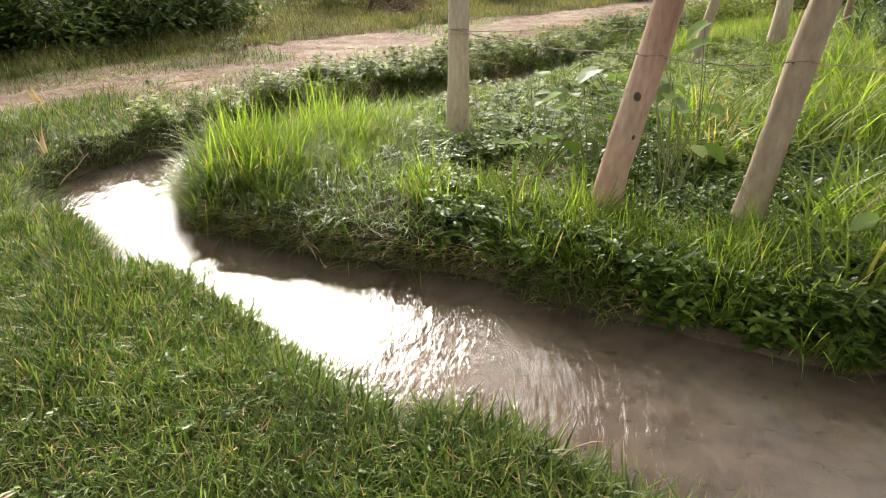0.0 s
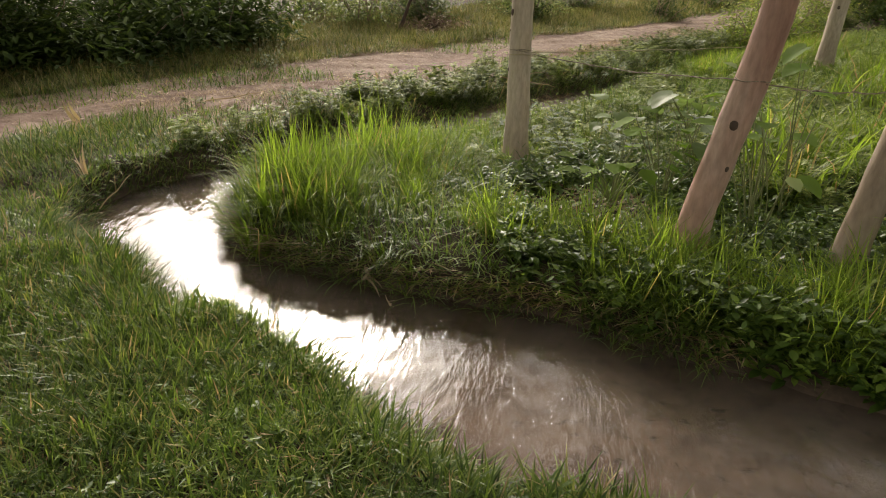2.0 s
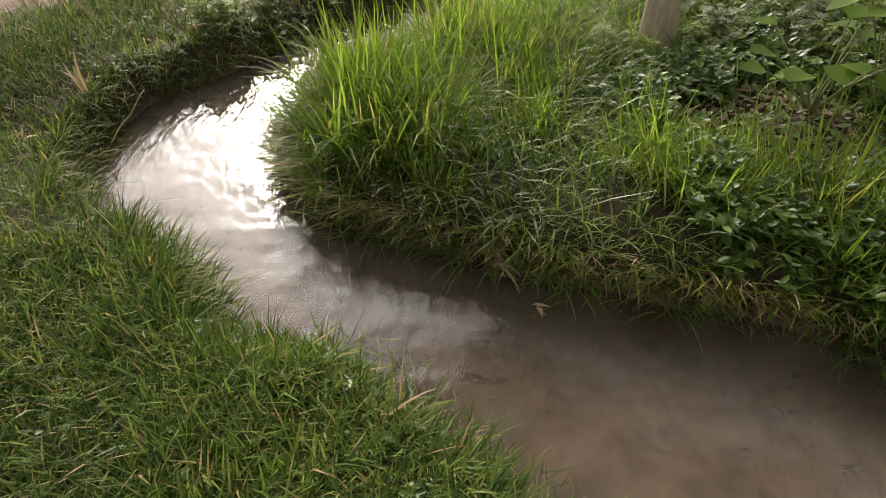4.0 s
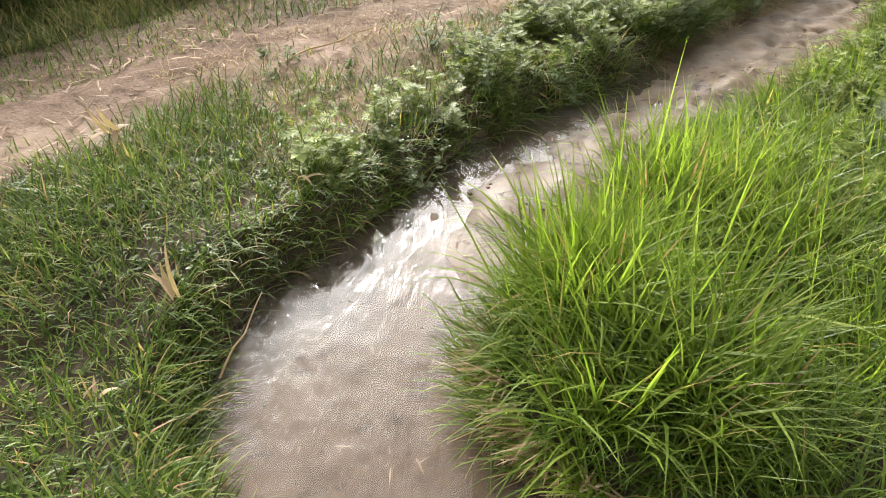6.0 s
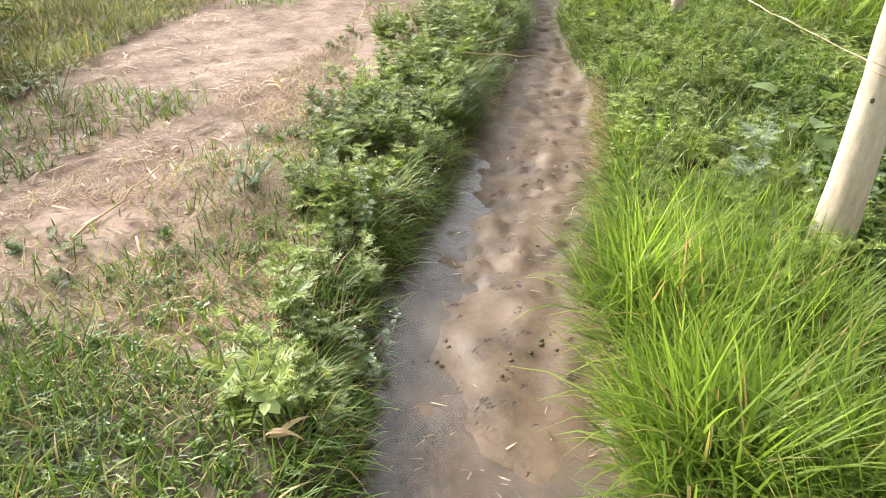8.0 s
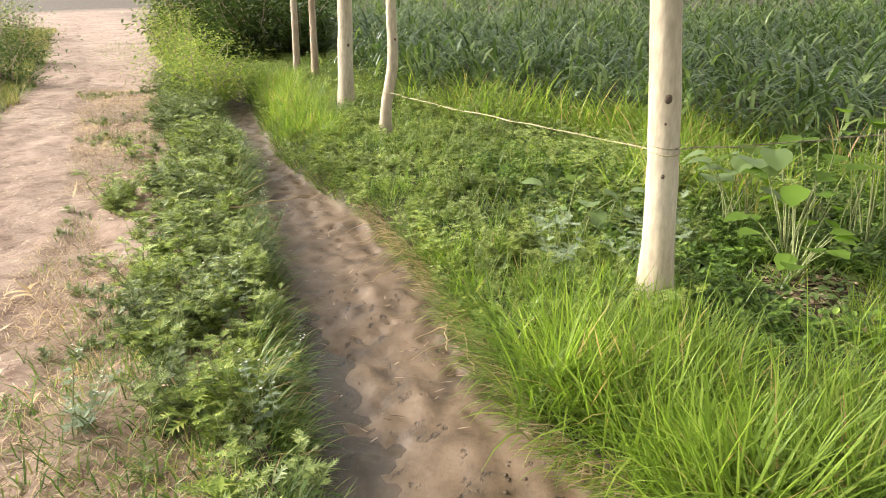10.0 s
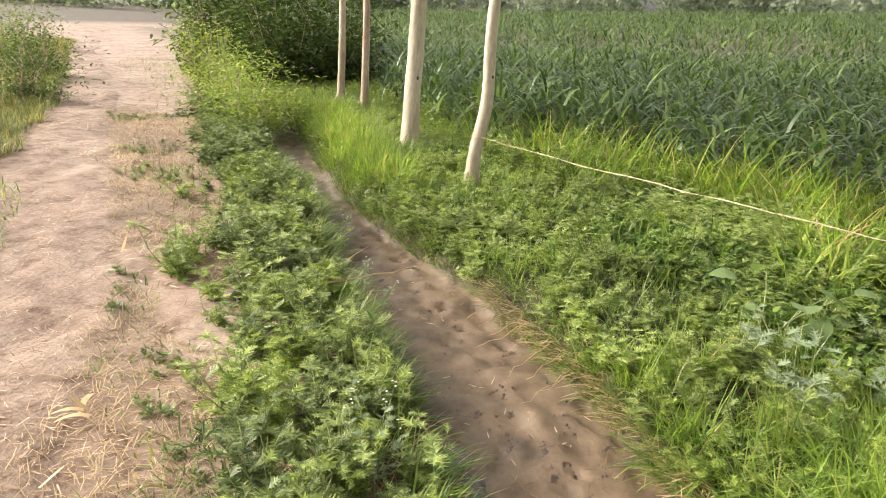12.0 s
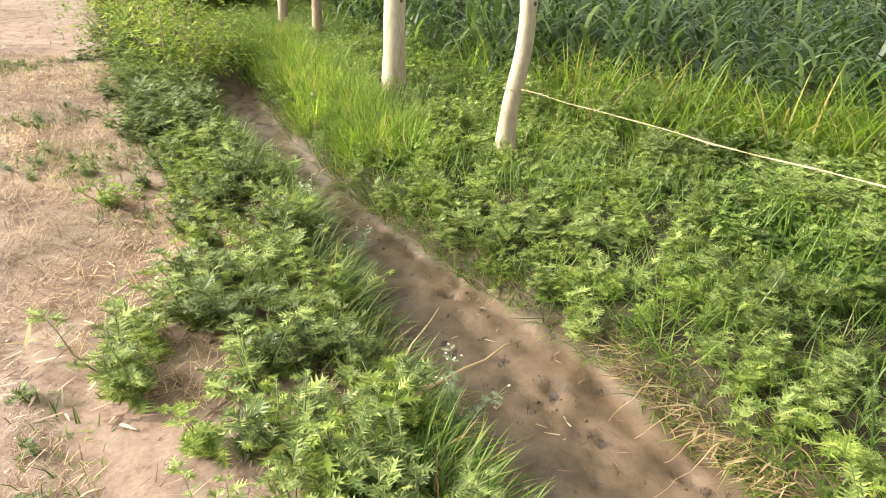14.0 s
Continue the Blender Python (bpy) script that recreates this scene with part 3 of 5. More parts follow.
def strip(name, a, b, mat, rows, cols, zoff, wobble, kind_label, category):
    """A ribbon between two lines, laid on the ground."""
    def resample(line, n):
        line = np.asarray(line, float)
        d = np.r_[0, np.cumsum(np.hypot(*np.diff(line, axis=0).T))]
        t = np.linspace(0, d[-1], n)
        return np.stack([np.interp(t, d, line[:, 0]), np.interp(t, d, line[:, 1])], 1)
    A, B = resample(a, rows), resample(b, rows)
    u = np.linspace(0, 1, cols)[None, :, None]
    g = A[:, None] * (1 - u) + B[:, None] * u
    x, y = g[..., 0].ravel(), g[..., 1].ravel()
    rim = np.repeat([np.clip(1 - np.minimum(np.arange(cols), cols - 1 - np.arange(cols)) / 9.0, 0, 1)], rows, 0).ravel()
    x, y = x + wobble * waves(x, y, 2.2, 21), y + wobble * waves(x, y, 2.2, 22)
    z = ground_z(x, y) + zoff - 0.03 * rim
    i, j = np.meshgrid(np.arange(cols - 1), np.arange(rows - 1))
    q = (j * cols + i).ravel()
    tri = np.concatenate([np.stack([q, q + 1, q + cols + 1], 1), np.stack([q, q + cols + 1, q + cols], 1)])
    ob = mesh_object(name, np.stack([x, y, z], 1), tri, mat, smooth=True)
    return tagged(ob, kind_label, category, kind="structure")


road = strip("road", ROAD_NEAR, ROAD_FAR, DIRT, 640, 54, 0.007, 0.09, "pale pinkish dirt track littered with straw", "dirt road")

# water: a still sheet that the banks cut off
wx, wy = np.arange(-3.2, 4.8, 0.1), np.arange(-1.2, 9.4, 0.1)
WX, WY = np.meshgrid(wx, wy)
keep = stream_signed(WX.ravel(), WY.ravel()) < 0.16
nxw = len(wx)
ii, jj = np.meshgrid(np.arange(len(wx) - 1), np.arange(len(wy) - 1))
q = (jj * nxw + ii).ravel()
quad = np.stack([q, q + 1, q + nxw + 1, q + nxw], 1)
quad = quad[keep[quad].all(1)]
tri = np.concatenate([quad[:, [0, 1, 2]], quad[:, [0, 2, 3]]])
used = np.unique(tri)
remap = np.zeros(keep.size, int)
remap[used] = np.arange(len(used))
water = mesh_object("water", np.stack([WX.ravel(), WY.ravel(), np.full(keep.size, -0.145)], 1)[used], remap[tri], WATER, smooth=True)
water.visible_shadow = False
tagged(water, "shallow muddy ditch water reflecting the pale sky", "water", kind="structure")


# ---- trees
def gum_tree(line, radius, bark, label, crown_seed, height=8.0, knots=(), low=3.0, limbs=9, leafy=50):
    """A slender gum tree: bare trunk along line, then limbs and a thin crown above."""
    rng = np.random.default_rng(crown_seed)
    tree = new("tree")
    tree.location = line[0]
    base = Vector(line[0])
    pts = [Vector(p) - base for p in line]
    d = (pts[-1] - pts[-2]).normalized()
    d = (d + Vector((0, 0, 1.2))).normalized()
    fine = [pts[0] - Vector((0, 0, 0.15))]
    for a, b in zip(pts[:-1], pts[1:]):
        for u in (0.33, 0.67, 1.0):
            fine.append(a.lerp(b, u))
    while fine[-1].z < height * 0.7:
        d = (d + Vector(rng.normal(0, 0.06, 3))).normalized()
        d.z = max(d.z, 0.9)
        fine.append(fine[-1] + d * 0.45)
    for _ in range(3):
        fine = [fine[0]] + [(a + 2 * c + e) / 4 for a, c, e in zip(fine[:-2], fine[1:-1], fine[2:])] + [fine[-1]]
    top = fine[-1].z
    rad = [radius * (1.0 + 0.45 * math.exp(-max(0, p.z) / 0.10)) * (1 - 0.55 * max(0, p.z) / top) for p in fine]
    v, t = tube(fine, rad, 16, rng, 0.05)
    mesh_object("trunk", v, t, bark, tree, smooth=True)
    pieces, lv = [], []
    for k in range(limbs):
        i = rng.choice([k for k, p in enumerate(fine) if p.z > low])
        a = rng.uniform(0, 6.28)
        p, line2 = fine[i], [fine[i]]
        dd = Vector((math.cos(a), math.sin(a), 0.9)).normalized()
        for _ in range(6):
            dd = (dd + Vector(rng.normal(0, 0.18, 3))).normalized()
            p = p + dd * rng.uniform(0.25, 0.42)
            line2.append(p)
        pieces.append(tube(line2, np.linspace(rad[i] * 0.5, 0.008, len(line2)), 6))
        for c in line2[2:]:
            n = leafy
            lv.append(np.array(c) + rng.normal(0, 0.28, (n, 3)))
    v, t = join(pieces)
    mesh_object("limbs", v, t, bark, tree, smooth=True)
    lb = np.concatenate(lv)
    n = len(lb)
    v, t = leaves(lb, rng.uniform(0.11, 0.2, n), rng.uniform(0.025, 0.045, n), rng.uniform(0, 6.28, n), rng.uniform(-1.3, 0.1, n), np.full(n, 0.2))
    mesh_object("crown", v, t, CROWN, tree, "thin drooping grey-green leaves")
    for kz, ka, ks in knots:
        i = min(range(len(fine)), key=lambda k: abs(fine[k].z - kz))
        j = min(i + 1, len(fine) - 1)
        c = fine[i].lerp(fine[j], max(0, min(1, (kz - fine[i].z) / max(1e-3, fine[j].z - fine[i].z))))
        r = rad[i]
        bm = bmesh.new()
        bmesh.ops.create_icosphere(bm, subdivisions=2, radius=1)
        bm.transform(Matrix.Translation(c + Vector((math.cos(ka) * r * 0.93, math.sin(ka) * r * 0.93, 0))) @ Matrix.Rotation(ka, 4, "Z") @ Matrix.Diagonal((0.010, ks, ks * 1.3, 1)))
        me = bpy.data.meshes.new("knot")
        bm.to_mesh(me)
        bm.free()
        me.materials.append(KNOT)
        new("knot", me).parent = tree
    return tagged(tree, label, "tree", group="gum trees along the fence")


TREES = [
    gum_tree([(0.085, 4.74, 0.03), (0.08, 4.765, 0.5), (0.07, 4.79, 0.9), (0.07, 4.83, 1.3)], 0.078, BARK_PALE, "pale smooth gum trunk carrying the fence wire at the grassy corner", 1, 8.0, [(0.98, 3.5, 0.018), (0.66, 3.3, 0.010), (0.9, 3.35, 0.006)], 1.9, 16, 110),
    gum_tree([(0.87, 3.44, 0.0), (0.89, 3.43, 0.3), (0.95, 3.41, 0.62), (1.0, 3.39, 0.92), (1.05, 3.37, 1.25)], 0.08, BARK_PINK, "pinkish leaning gum trunk on the ditch bank", 2, 8.0, [(0.72, 4.3, 0.02), (0.5, 5.0, 0.012)], 2.5, 16, 75),
    gum_tree([(1.58, 3.3, 0.0), (1.61, 3.29, 0.3), (1.64, 3.28, 0.62), (1.67, 3.27, 0.95), (1.71, 3.26, 1.3)], 0.075, BARK, "greyish-brown leaning gum trunk in tall grass", 3, 8.0, (), 2.5, 16, 75),
    gum_tree([(2.80, 7.80, 0.05), (2.80, 7.80, 0.35), (2.84, 7.75, 0.6), (2.87, 7.72, 0.85), (2.85, 7.74, 1.3), (2.87, 7.71, 1.8)], 0.058, BARK_PALE, "slim crooked pale gum trunk beside the ditch", 4, 6.0, [(0.9, 4.2, 0.012)]),
    gum_tree([(4.27, 9.2, 0.03), (4.28, 9.19, 0.6), (4.30, 9.17, 1.2), (4.31, 9.16, 1.8)], 0.100, BARK_PALE, "stout pale gum trunk with pinkish patches", 5, 8.0, [(0.75, 4.1, 0.02)]),
    gum_tree([(6.07, 10.92, 0.03), (6.08, 10.91, 0.8), (6.10, 10.9, 1.7)], 0.058, BARK, "slim straight gum trunk in the row", 6, 6.5),
    gum_tree([(6.84, 11.84, 0.03), (6.86, 11.82, 0.85), (6.87, 11.82, 1.7)], 0.062, BARK, "slim straight gum trunk at the row's far end", 7, 6.5),
]


# ---- wire fence from trunk to trunk
def wire(name, points, sag, label, burr=0, ties=(), mat=None):
    mat = mat or WIRE
    rng = np.random.default_rng(len(points) + burr)
    line = []
    for a, b in zip(points[:-1], points[1:]):
        for k in range(16):
            u = k / 16
            p = Vector(a).lerp(Vector(b), u)
            p.z -= sag * 4 * u * (1 - u)
            line.append(p + Vector(rng.normal(0, 0.003, 3)))
    line.append(Vector(points[-1]))
    ob = new(name)
    v, t = tube(line, [0.0022] * len(line), 6)
    mesh_object("strand", v, t, mat, ob)
    v2, t2 = tube([p + Vector((0.004 * math.cos(i * 2.2), 0.004 * math.sin(i * 2.2), 0.004 * math.sin(i * 1.7))) for i, p in enumerate(line)], [0.002] * len(line), 5)
    mesh_object("strand", v2, t2, mat, ob)
    for q, tr in ties:
        ring = [Vector(q) + Vector((math.cos(a) * tr, math.sin(a) * tr, 0.004 * math.sin(3 * a))) for a in np.linspace(0, 6.28, 22)]
        v, t = tube(ring, [0.0026] * len(ring), 6)
        mesh_object("wire_tie", v, t, mat, ob, "rusty wire loop round a trunk")
    for k in range(burr):
        p = line[int((k + 0.5) * len(line) / burr)]
        bits = []
        for _ in range(3):
            d = Vector(rng.normal(0, 1, 3)).normalized() * 0.022
            bits.append(tube([p - d, p + d], [0.0018, 0.0012], 5))
        v, t = join(bits)
        mesh_object("barb", v, t, mat, ob)
    return tagged(ob, label, "wire fence", group="fence wires")


wire("fence_wire", [(0.02, 4.73, 0.82), (0.95, 3.35, 0.92), (1.64, 3.22, 0.93), (3.6, 2.4, 0.95)], 0.03, "rusty barbed wire strung between leaning gum trunks", 10, [((0.073, 4.783, 0.82), 0.073), ((1.0, 3.39, 0.92), 0.074), ((1.667, 3.271, 0.93), 0.070)])
wire("fence_wire", [(0.03, 4.75, 0.80), (2.82, 7.76, 0.50)], 0.015, "sagging pale rope-like wire between two gum trunks", 7, [((0.074, 4.78, 0.79), 0.074), ((2.82, 7.78, 0.50), 0.06)], ROPE)


# ---- scattering
def scatter(rng, x0, x1, y0, y1, n, keep):
    x, y = rng.uniform(x0, x1, n), rng.uniform(y0, y1, n)
    k = keep(x, y)
    return x[k], y[k]


def inner(x, y):
    return inside(x, y, INNER_POLY)


# ---- short grass on both banks
rng = np.random.default_rng(11)


def lawn_keep(x, y):
    ds, dr = stream_signed(x, y), road_signed(x, y)
    s, r = along(x, y)
    edge = waves(x, y, 5, 31) * 0.12
    near_road = np.clip((dr + edge) / 0.35, 0, 1)
    thin = np.where(s > -0.3, np.where(dr < 0.55, 0.3, 0.5), np.where((s > -0.85) & (dr < 1.0), 0.5, 1.0)) * np.clip(1.0 + 0.5 * waves(x, y, 2.2, 33), 0.25, 1)
    return (ds > -0.01 + 0.05 * edge) & (rng.uniform(0, 1, len(x)) < (0.06 + 0.94 * near_road) * thin) & (dr > -0.12) & ~inner(x, y)


def short_grass(name, x, y, lo, hi, label, mat=LAWN, wide=(0.0045, 0.0085), seg=2):
    n = len(x)
    base = np.stack([x, y, ground_z(x, y) - 0.004], 1)
    ob = mesh_object(name, *blades(base, rng.uniform(lo, hi, n) * (1 + 0.35 * waves(x, y, 3, 41)), rng.uniform(*wide, n), rng.uniform(0, 6.28, n), rng.uniform(0.15, 1.25, n), rng.uniform(0.0, 1.4, n), seg), mat)
    return tagged(ob, label, "grass", kind="stuff")


x, y = scatter(rng, -4.6, 1.8, -0.6, 7.4, 225000, lawn_keep)
short_grass("short_grass", x, y, 0.05, 0.14, "short trodden green grass on the ditch bank", wide=(0.006, 0.0105))
x, y = scatter(rng, -9.0, -3.0, 0.0, 6.5, 36000, lawn_keep)
short_grass("short_grass", x, y, 0.06, 0.14, "short green grass on the verge", wide=(0.005, 0.009))
x, y = scatter(rng, -2.0, 14.0, 5.5, 20.0, 80000, lambda x, y: lawn_keep(x, y) & (road_signed(x, y) < 1.5))
short_grass("short_grass", x, y, 0.05, 0.13, "patchy verge grass along the dirt track", wide=(0.004, 0.008))


# grass on the middle strip and far side of the track
def far_side(x, y):
    dr = road_signed(x, y)
    dn, df = seg_distance(x, y, ROAD_NEAR), seg_distance(x, y, ROAD_FAR)
    beyond = (dr > -0.25) & (df < dn) & (dr < 6)
    patchy = (dr < 0) & (np.abs(dn - 1.25) < 0.22 + 0.2 * waves(x, y, 1.6, 51)) & (waves(x, y, 0.9, 52) > -0.1)
    s, r = along(x, y)
    turfed = (dr < 0) & (s < 1.2) & (dn > 0.5 + 0.1 * waves(x, y, 2, 53)) & (dn < 1.25 + 0.15 * waves(x, y, 1.5, 54))
    return beyond | patchy | turfed


x, y = scatter(rng, -11, 9.0, 2.5, 22.0, 60000, far_side)
short_grass("short_grass", x, y, 0.06, 0.16, "rough grass beyond the dirt track", wide=(0.006, 0.011))

x, y = scatter(rng, -7.5, 0.5, 2.5, 9.5, 70000, lambda x, y: far_side(x, y) & (road_signed(x, y) < 0.6))
short_grass("short_grass", x, y, 0.06, 0.14, "green grass strip between the wheel ruts", wide=(0.006, 0.011))
x, y = scatter(rng, -1.5, 9.0, 8.5, 19.0, 70000, lambda x, y: far_side(x, y) & (road_signed(x, y) < 0.3))
short_grass("short_grass", x, y, 0.06, 0.15, "patchy grass strip between the wheel ruts", wide=(0.007, 0.012))

# bare-earth inner bank also carries grass between the weeds
x, y = scatter(rng, -1.8, 8.0, 1.5, 12.5, 95000, lambda x, y: inner(x, y) & ((x + y > 4.6) | (waves(x, y, 3, 98) > 0.3) & (x < -0.2)) & (stream_signed(x, y) > -0.03) & (stream_signed(x, y) < 2.2))
short_grass("short_grass", x, y, 0.12, 0.31, "green grass between weeds on the ditch bank", mat=STRAP, wide=(0.006, 0.010))


# ---- tall bright grass in tufts
def tuft_mesh(seed, n, lo, hi, spread, wide):
    r = np.random.default_rng(seed)
    a, d = r.uniform(0, 6.28, n), spread * np.sqrt(r.uniform(0, 1, n))
    base = np.stack([np.cos(a) * d, np.sin(a) * d, np.full(n, -0.02)], 1)
    az = a + r.normal(0, 1.1, n)
    return blades(base, r.uniform(lo, hi, n), r.uniform(*wide, n), az, r.uniform(0.02, 0.35, n) + d / spread * 0.25, r.uniform(0.1, 1.45, n) ** 1.3 * 1.25, 4, 0.35)


TUFTS = []
for k in range(8):
    v, t = tuft_mesh(100 + k, 78, 0.12, 0.44, 0.11, (0.006, 0.013))
    ob = mesh_object("grass_tuft", v, t, TALL)
    tagged(ob, "tuft of tall bright green grass on the ditch bank", "grass tuft", group="tall grass tufts on the bank")
    TUFTS.append(ob)


def tall_weight(x, y):
    """How thickly the tall grass stands, and how high."""
    ds = stream_signed(x, y)
    s, r = along(x, y)
    w = np.zeros_like(x)
    w = np.maximum(w, np.exp(-((x + 1.25) ** 2 / 0.18 + (y - 4.05) ** 2 / 0.28)) * 1.3)
    w = np.maximum(w, np.exp(-((x + 0.85) ** 2 / 0.2 + (y - 4.75) ** 2 / 0.2)) * 1.2)
    w = np.maximum(w, np.where(s < 0.0, 0.8, 0.26) * (s > -0.6) * (s < 1.4) * np.exp(-((ds - 0.4) / 0.35) ** 2))
    w = np.maximum(w, np.exp(-((x + 0.2) ** 2 + (y - 4.6) ** 2) / 0.03))
    w = np.maximum(w, np.exp(-((x - 0.75) ** 2 + (y - 3.25) ** 2) / 0.05))
    w = np.maximum(w, np.exp(-((x - 1.5) ** 2 + (y - 2.95) ** 2) / 0.05))
    w = np.maximum(w, 0.95 * (s > 4.6) * (s < 9) * np.exp(-((ds - 0.45) / 0.3) ** 2))
    w = np.maximum(w, np.where(x < 0.25, 0.35, 0.10) * (s < -1.0) * np.exp(-((ds - 0.12) / 0.12) ** 2))
    w = np.maximum(w, 0.8 * np.exp(-((x - 4.2) ** 2 / 1.2 + (y - 5.4) ** 2 / 1.2)))
    w = np.maximum(w, 0.5 * np.exp(-((x - 0.1) ** 2 + (y - 5.2) ** 2) / 0.12))
    return w * (ds > -0.01)


rng = np.random.default_rng(12)
x, y = scatter(rng, -1.8, 7.0, 1.8, 12.5, 12000, lambda x, y: inner(x, y) & (rng.uniform(0, 1, len(x)) < tall_weight(x, y) * 0.75))
order = np.argsort(np.hypot(x + 1.2, y - 4.4))
rest = []
for rank, k in enumerate(order):
    sc = rng.uniform(0.6, 1.15) * (1.2 if y[k] - x[k] > 4.9 and x[k] < -0.1 else 1.0) * (0.6 + 0.4 * min(1, float(tall_weight(x[k:k + 1], y[k:k + 1])[0])))
    m = pose(x[k], y[k], float(ground_z(x[k], y[k])), 0, 0, rng.uniform(0, 360)) @ Matrix.Diagonal((sc, sc, sc, 1))
    if rank < 280:
        c = TUFTS[rank % 8] if rank < 8 else copy_thing(TUFTS[rank % 8], m)
        c.matrix_basis = m
    elif rank < 860:
        rest.append((rank % 8, m))
pieces = []
for which, m in rest:
    me = TUFTS[which].data
    co = np.empty(len(me.vertices) * 3, np.float32)
    me.vertices.foreach_get("co", co)
    tr = np.empty(len(me.polygons) * 3, np.int32)
    me.loops.foreach_get("vertex_index", tr)
    M = np.array(m)
    pieces.append((co.reshape(-1, 3) @ M[:3, :3].T + M[:3, 3], tr.reshape(-1, 3)))
tagged(mesh_object("tall_grass", *join(pieces), TALL), "tall bright green grass along the ditch", "grass", kind="stuff")


# ---- weeds with lobed leaves
def weed_arrays(seed, height, n_stem, leaf, lobed=True):
    r = np.random.default_rng(seed)
    stems, lb, la, lp, ll = [], [], [], [], []
    for _ in range(n_stem):
        a, tilt = r.uniform(0, 6.28), r.uniform(0.1, 0.7)
        d = Vector((math.cos(a) * math.sin(tilt), math.sin(a) * math.sin(tilt), math.cos(tilt)))
        p = Vector((r.normal(0, 0.02), r.normal(0, 0.02), -0.01))
        h = height * r.uniform(0.6, 1.1)
        line = [p]
        for k in range(4):
            d = (d + Vector(r.normal(0, 0.12, 3))).normalized()
            line.append(line[-1] + d * h / 4)
        stems.append(tube(line, np.linspace(0.0035, 0.0012, 5), 4))
        for k in range(11):
            u = r.uniform(0.1, 1.0) * 4
            i = min(3, int(u))
            c = line[i].lerp(line[i + 1], u - i)
            lb.append(tuple(c))
            la.append(r.uniform(0, 6.28))
            lp.append(r.uniform(-0.1, 0.8))
            ll.append(leaf * r.uniform(0.6, 1.25) * (1.15 - 0.12 * u))
    lb, la, lp, ll = np.array(lb), np.array(la), np.array(lp), np.array(ll)
    lv = leaves(lb, ll, ll * (r.uniform(0.7, 1.0, len(ll)) if lobed else r.uniform(0.45, 0.65, len(ll))), la, lp, r.uniform(0, 0.4, len(ll)), lobed)
    return stems, lv


def weed_thing(seed, height, n_stem, leaf, mat, label, group, lobed=True):
    st, lv = weed_arrays(seed, height, n_stem, leaf, lobed)
    ob = new("weed")
    for piece in st:
        mesh_object("stem", *piece, STEM, ob)
    mesh_object("foliage", *lv, mat, ob)
    return tagged(ob, label, "weed", group=group)


def weed_field(name, spots, variants, mat, label):
    arr = [weed_arrays(*v) for v in variants]
    r = np.random.default_rng(len(spots[0]))
    leafs = []
    zz = ground_z(*spots)
    for i, (px, py, pz) in enumerate(zip(spots[0], spots[1], zz)):
        (_, (lv, lt)) = arr[i % len(arr)]
        a, sc = r.uniform(0, 6.28), r.uniform(0.6, 1.2)
        c, s = math.cos(a) * sc, math.sin(a) * sc
        v = np.stack([lv[:, 0] * c - lv[:, 1] * s + px, lv[:, 0] * s + lv[:, 1] * c + py, lv[:, 2] * sc + pz], 1)
        leafs.append((v, lt))
    return tagged(mesh_object(name, *join(leafs), mat), label, "weeds", kind="stuff")


rng = np.random.default_rng(13)
verge = [weed_thing(200 + k, 0.27, 6, 0.088, (WEED_DARK, WEED, BANK_WEED)[k % 3], "leafy green weed on the verge between ditch and track", "verge weeds") for k in range(6)]


def verge_keep(x, y):
    ds, dr = stream_signed(x, y), road_signed(x, y)
    s, r = along(x, y)
    return (s > -1.2) & (ds > 0.07) & (ds < np.clip(0.55 + 0.2 * s, 0.3, 0.78) + 0.22 * waves(x, y, 3, 61)) & (dr > -0.1) & ~inner(x, y) & (rng.uniform(0, 1, len(x)) < np.clip((s + 1.3) / 1.5, 0.25, 1) * np.clip(1.4 - ds, 0.35, 1))


x, y = scatter(rng, -3.0, 8.0, 4.2, 15.0, 7600, verge_keep)
order = np.argsort(x + y)
for rank, k in enumerate(order[:240]):
    sc = rng.uniform(0.4, 1.2)
    m = pose(x[k], y[k], float(ground_z(x[k], y[k])), 0, 0, rng.uniform(0, 360)) @ Matrix.Diagonal((sc, sc, sc, 1))
    if rank < 6:
        verge[rank].matrix_basis = m
    else:
        copy_thing(verge[rank % 6], m).matrix_basis = m
if len(order) > 240:
    weed_field("verge_weeds", (x[order[240:]], y[order[240:]]), [(230 + k, 0.27, 6, 0.085) for k in range(5)], WEED_DARK, "leafy weeds along the ditch verge")

# low weeds on the inner bank
x, y = scatter(rng, -0.6, 9.5, 4.6, 15.5, 11500, lambda x, y: inner(x, y) & (stream_signed(x, y) > 0.03) & (stream_signed(x, y) < 2.4) & (along(x, y)[0] > -0.1) & (rng.uniform(0, 1, len(x)) < np.where(along(x, y)[0] > 0.8, 0.55, 0.4)))
half = rng.uniform(0, 1, len(x)) < 0.5
weed_field("bank_weeds", (x[half], y[half]), [(250 + k, 0.19, 4, 0.080) for k in range(6)], BANK_WEED, "low lobed-leaf weeds covering the bank")
weed_field("bank_weeds", (x[~half], y[~half]), [(256 + k, 0.22, 4, 0.074) for k in range(6)], WEED, "green lobed-leaf weeds covering the bank")
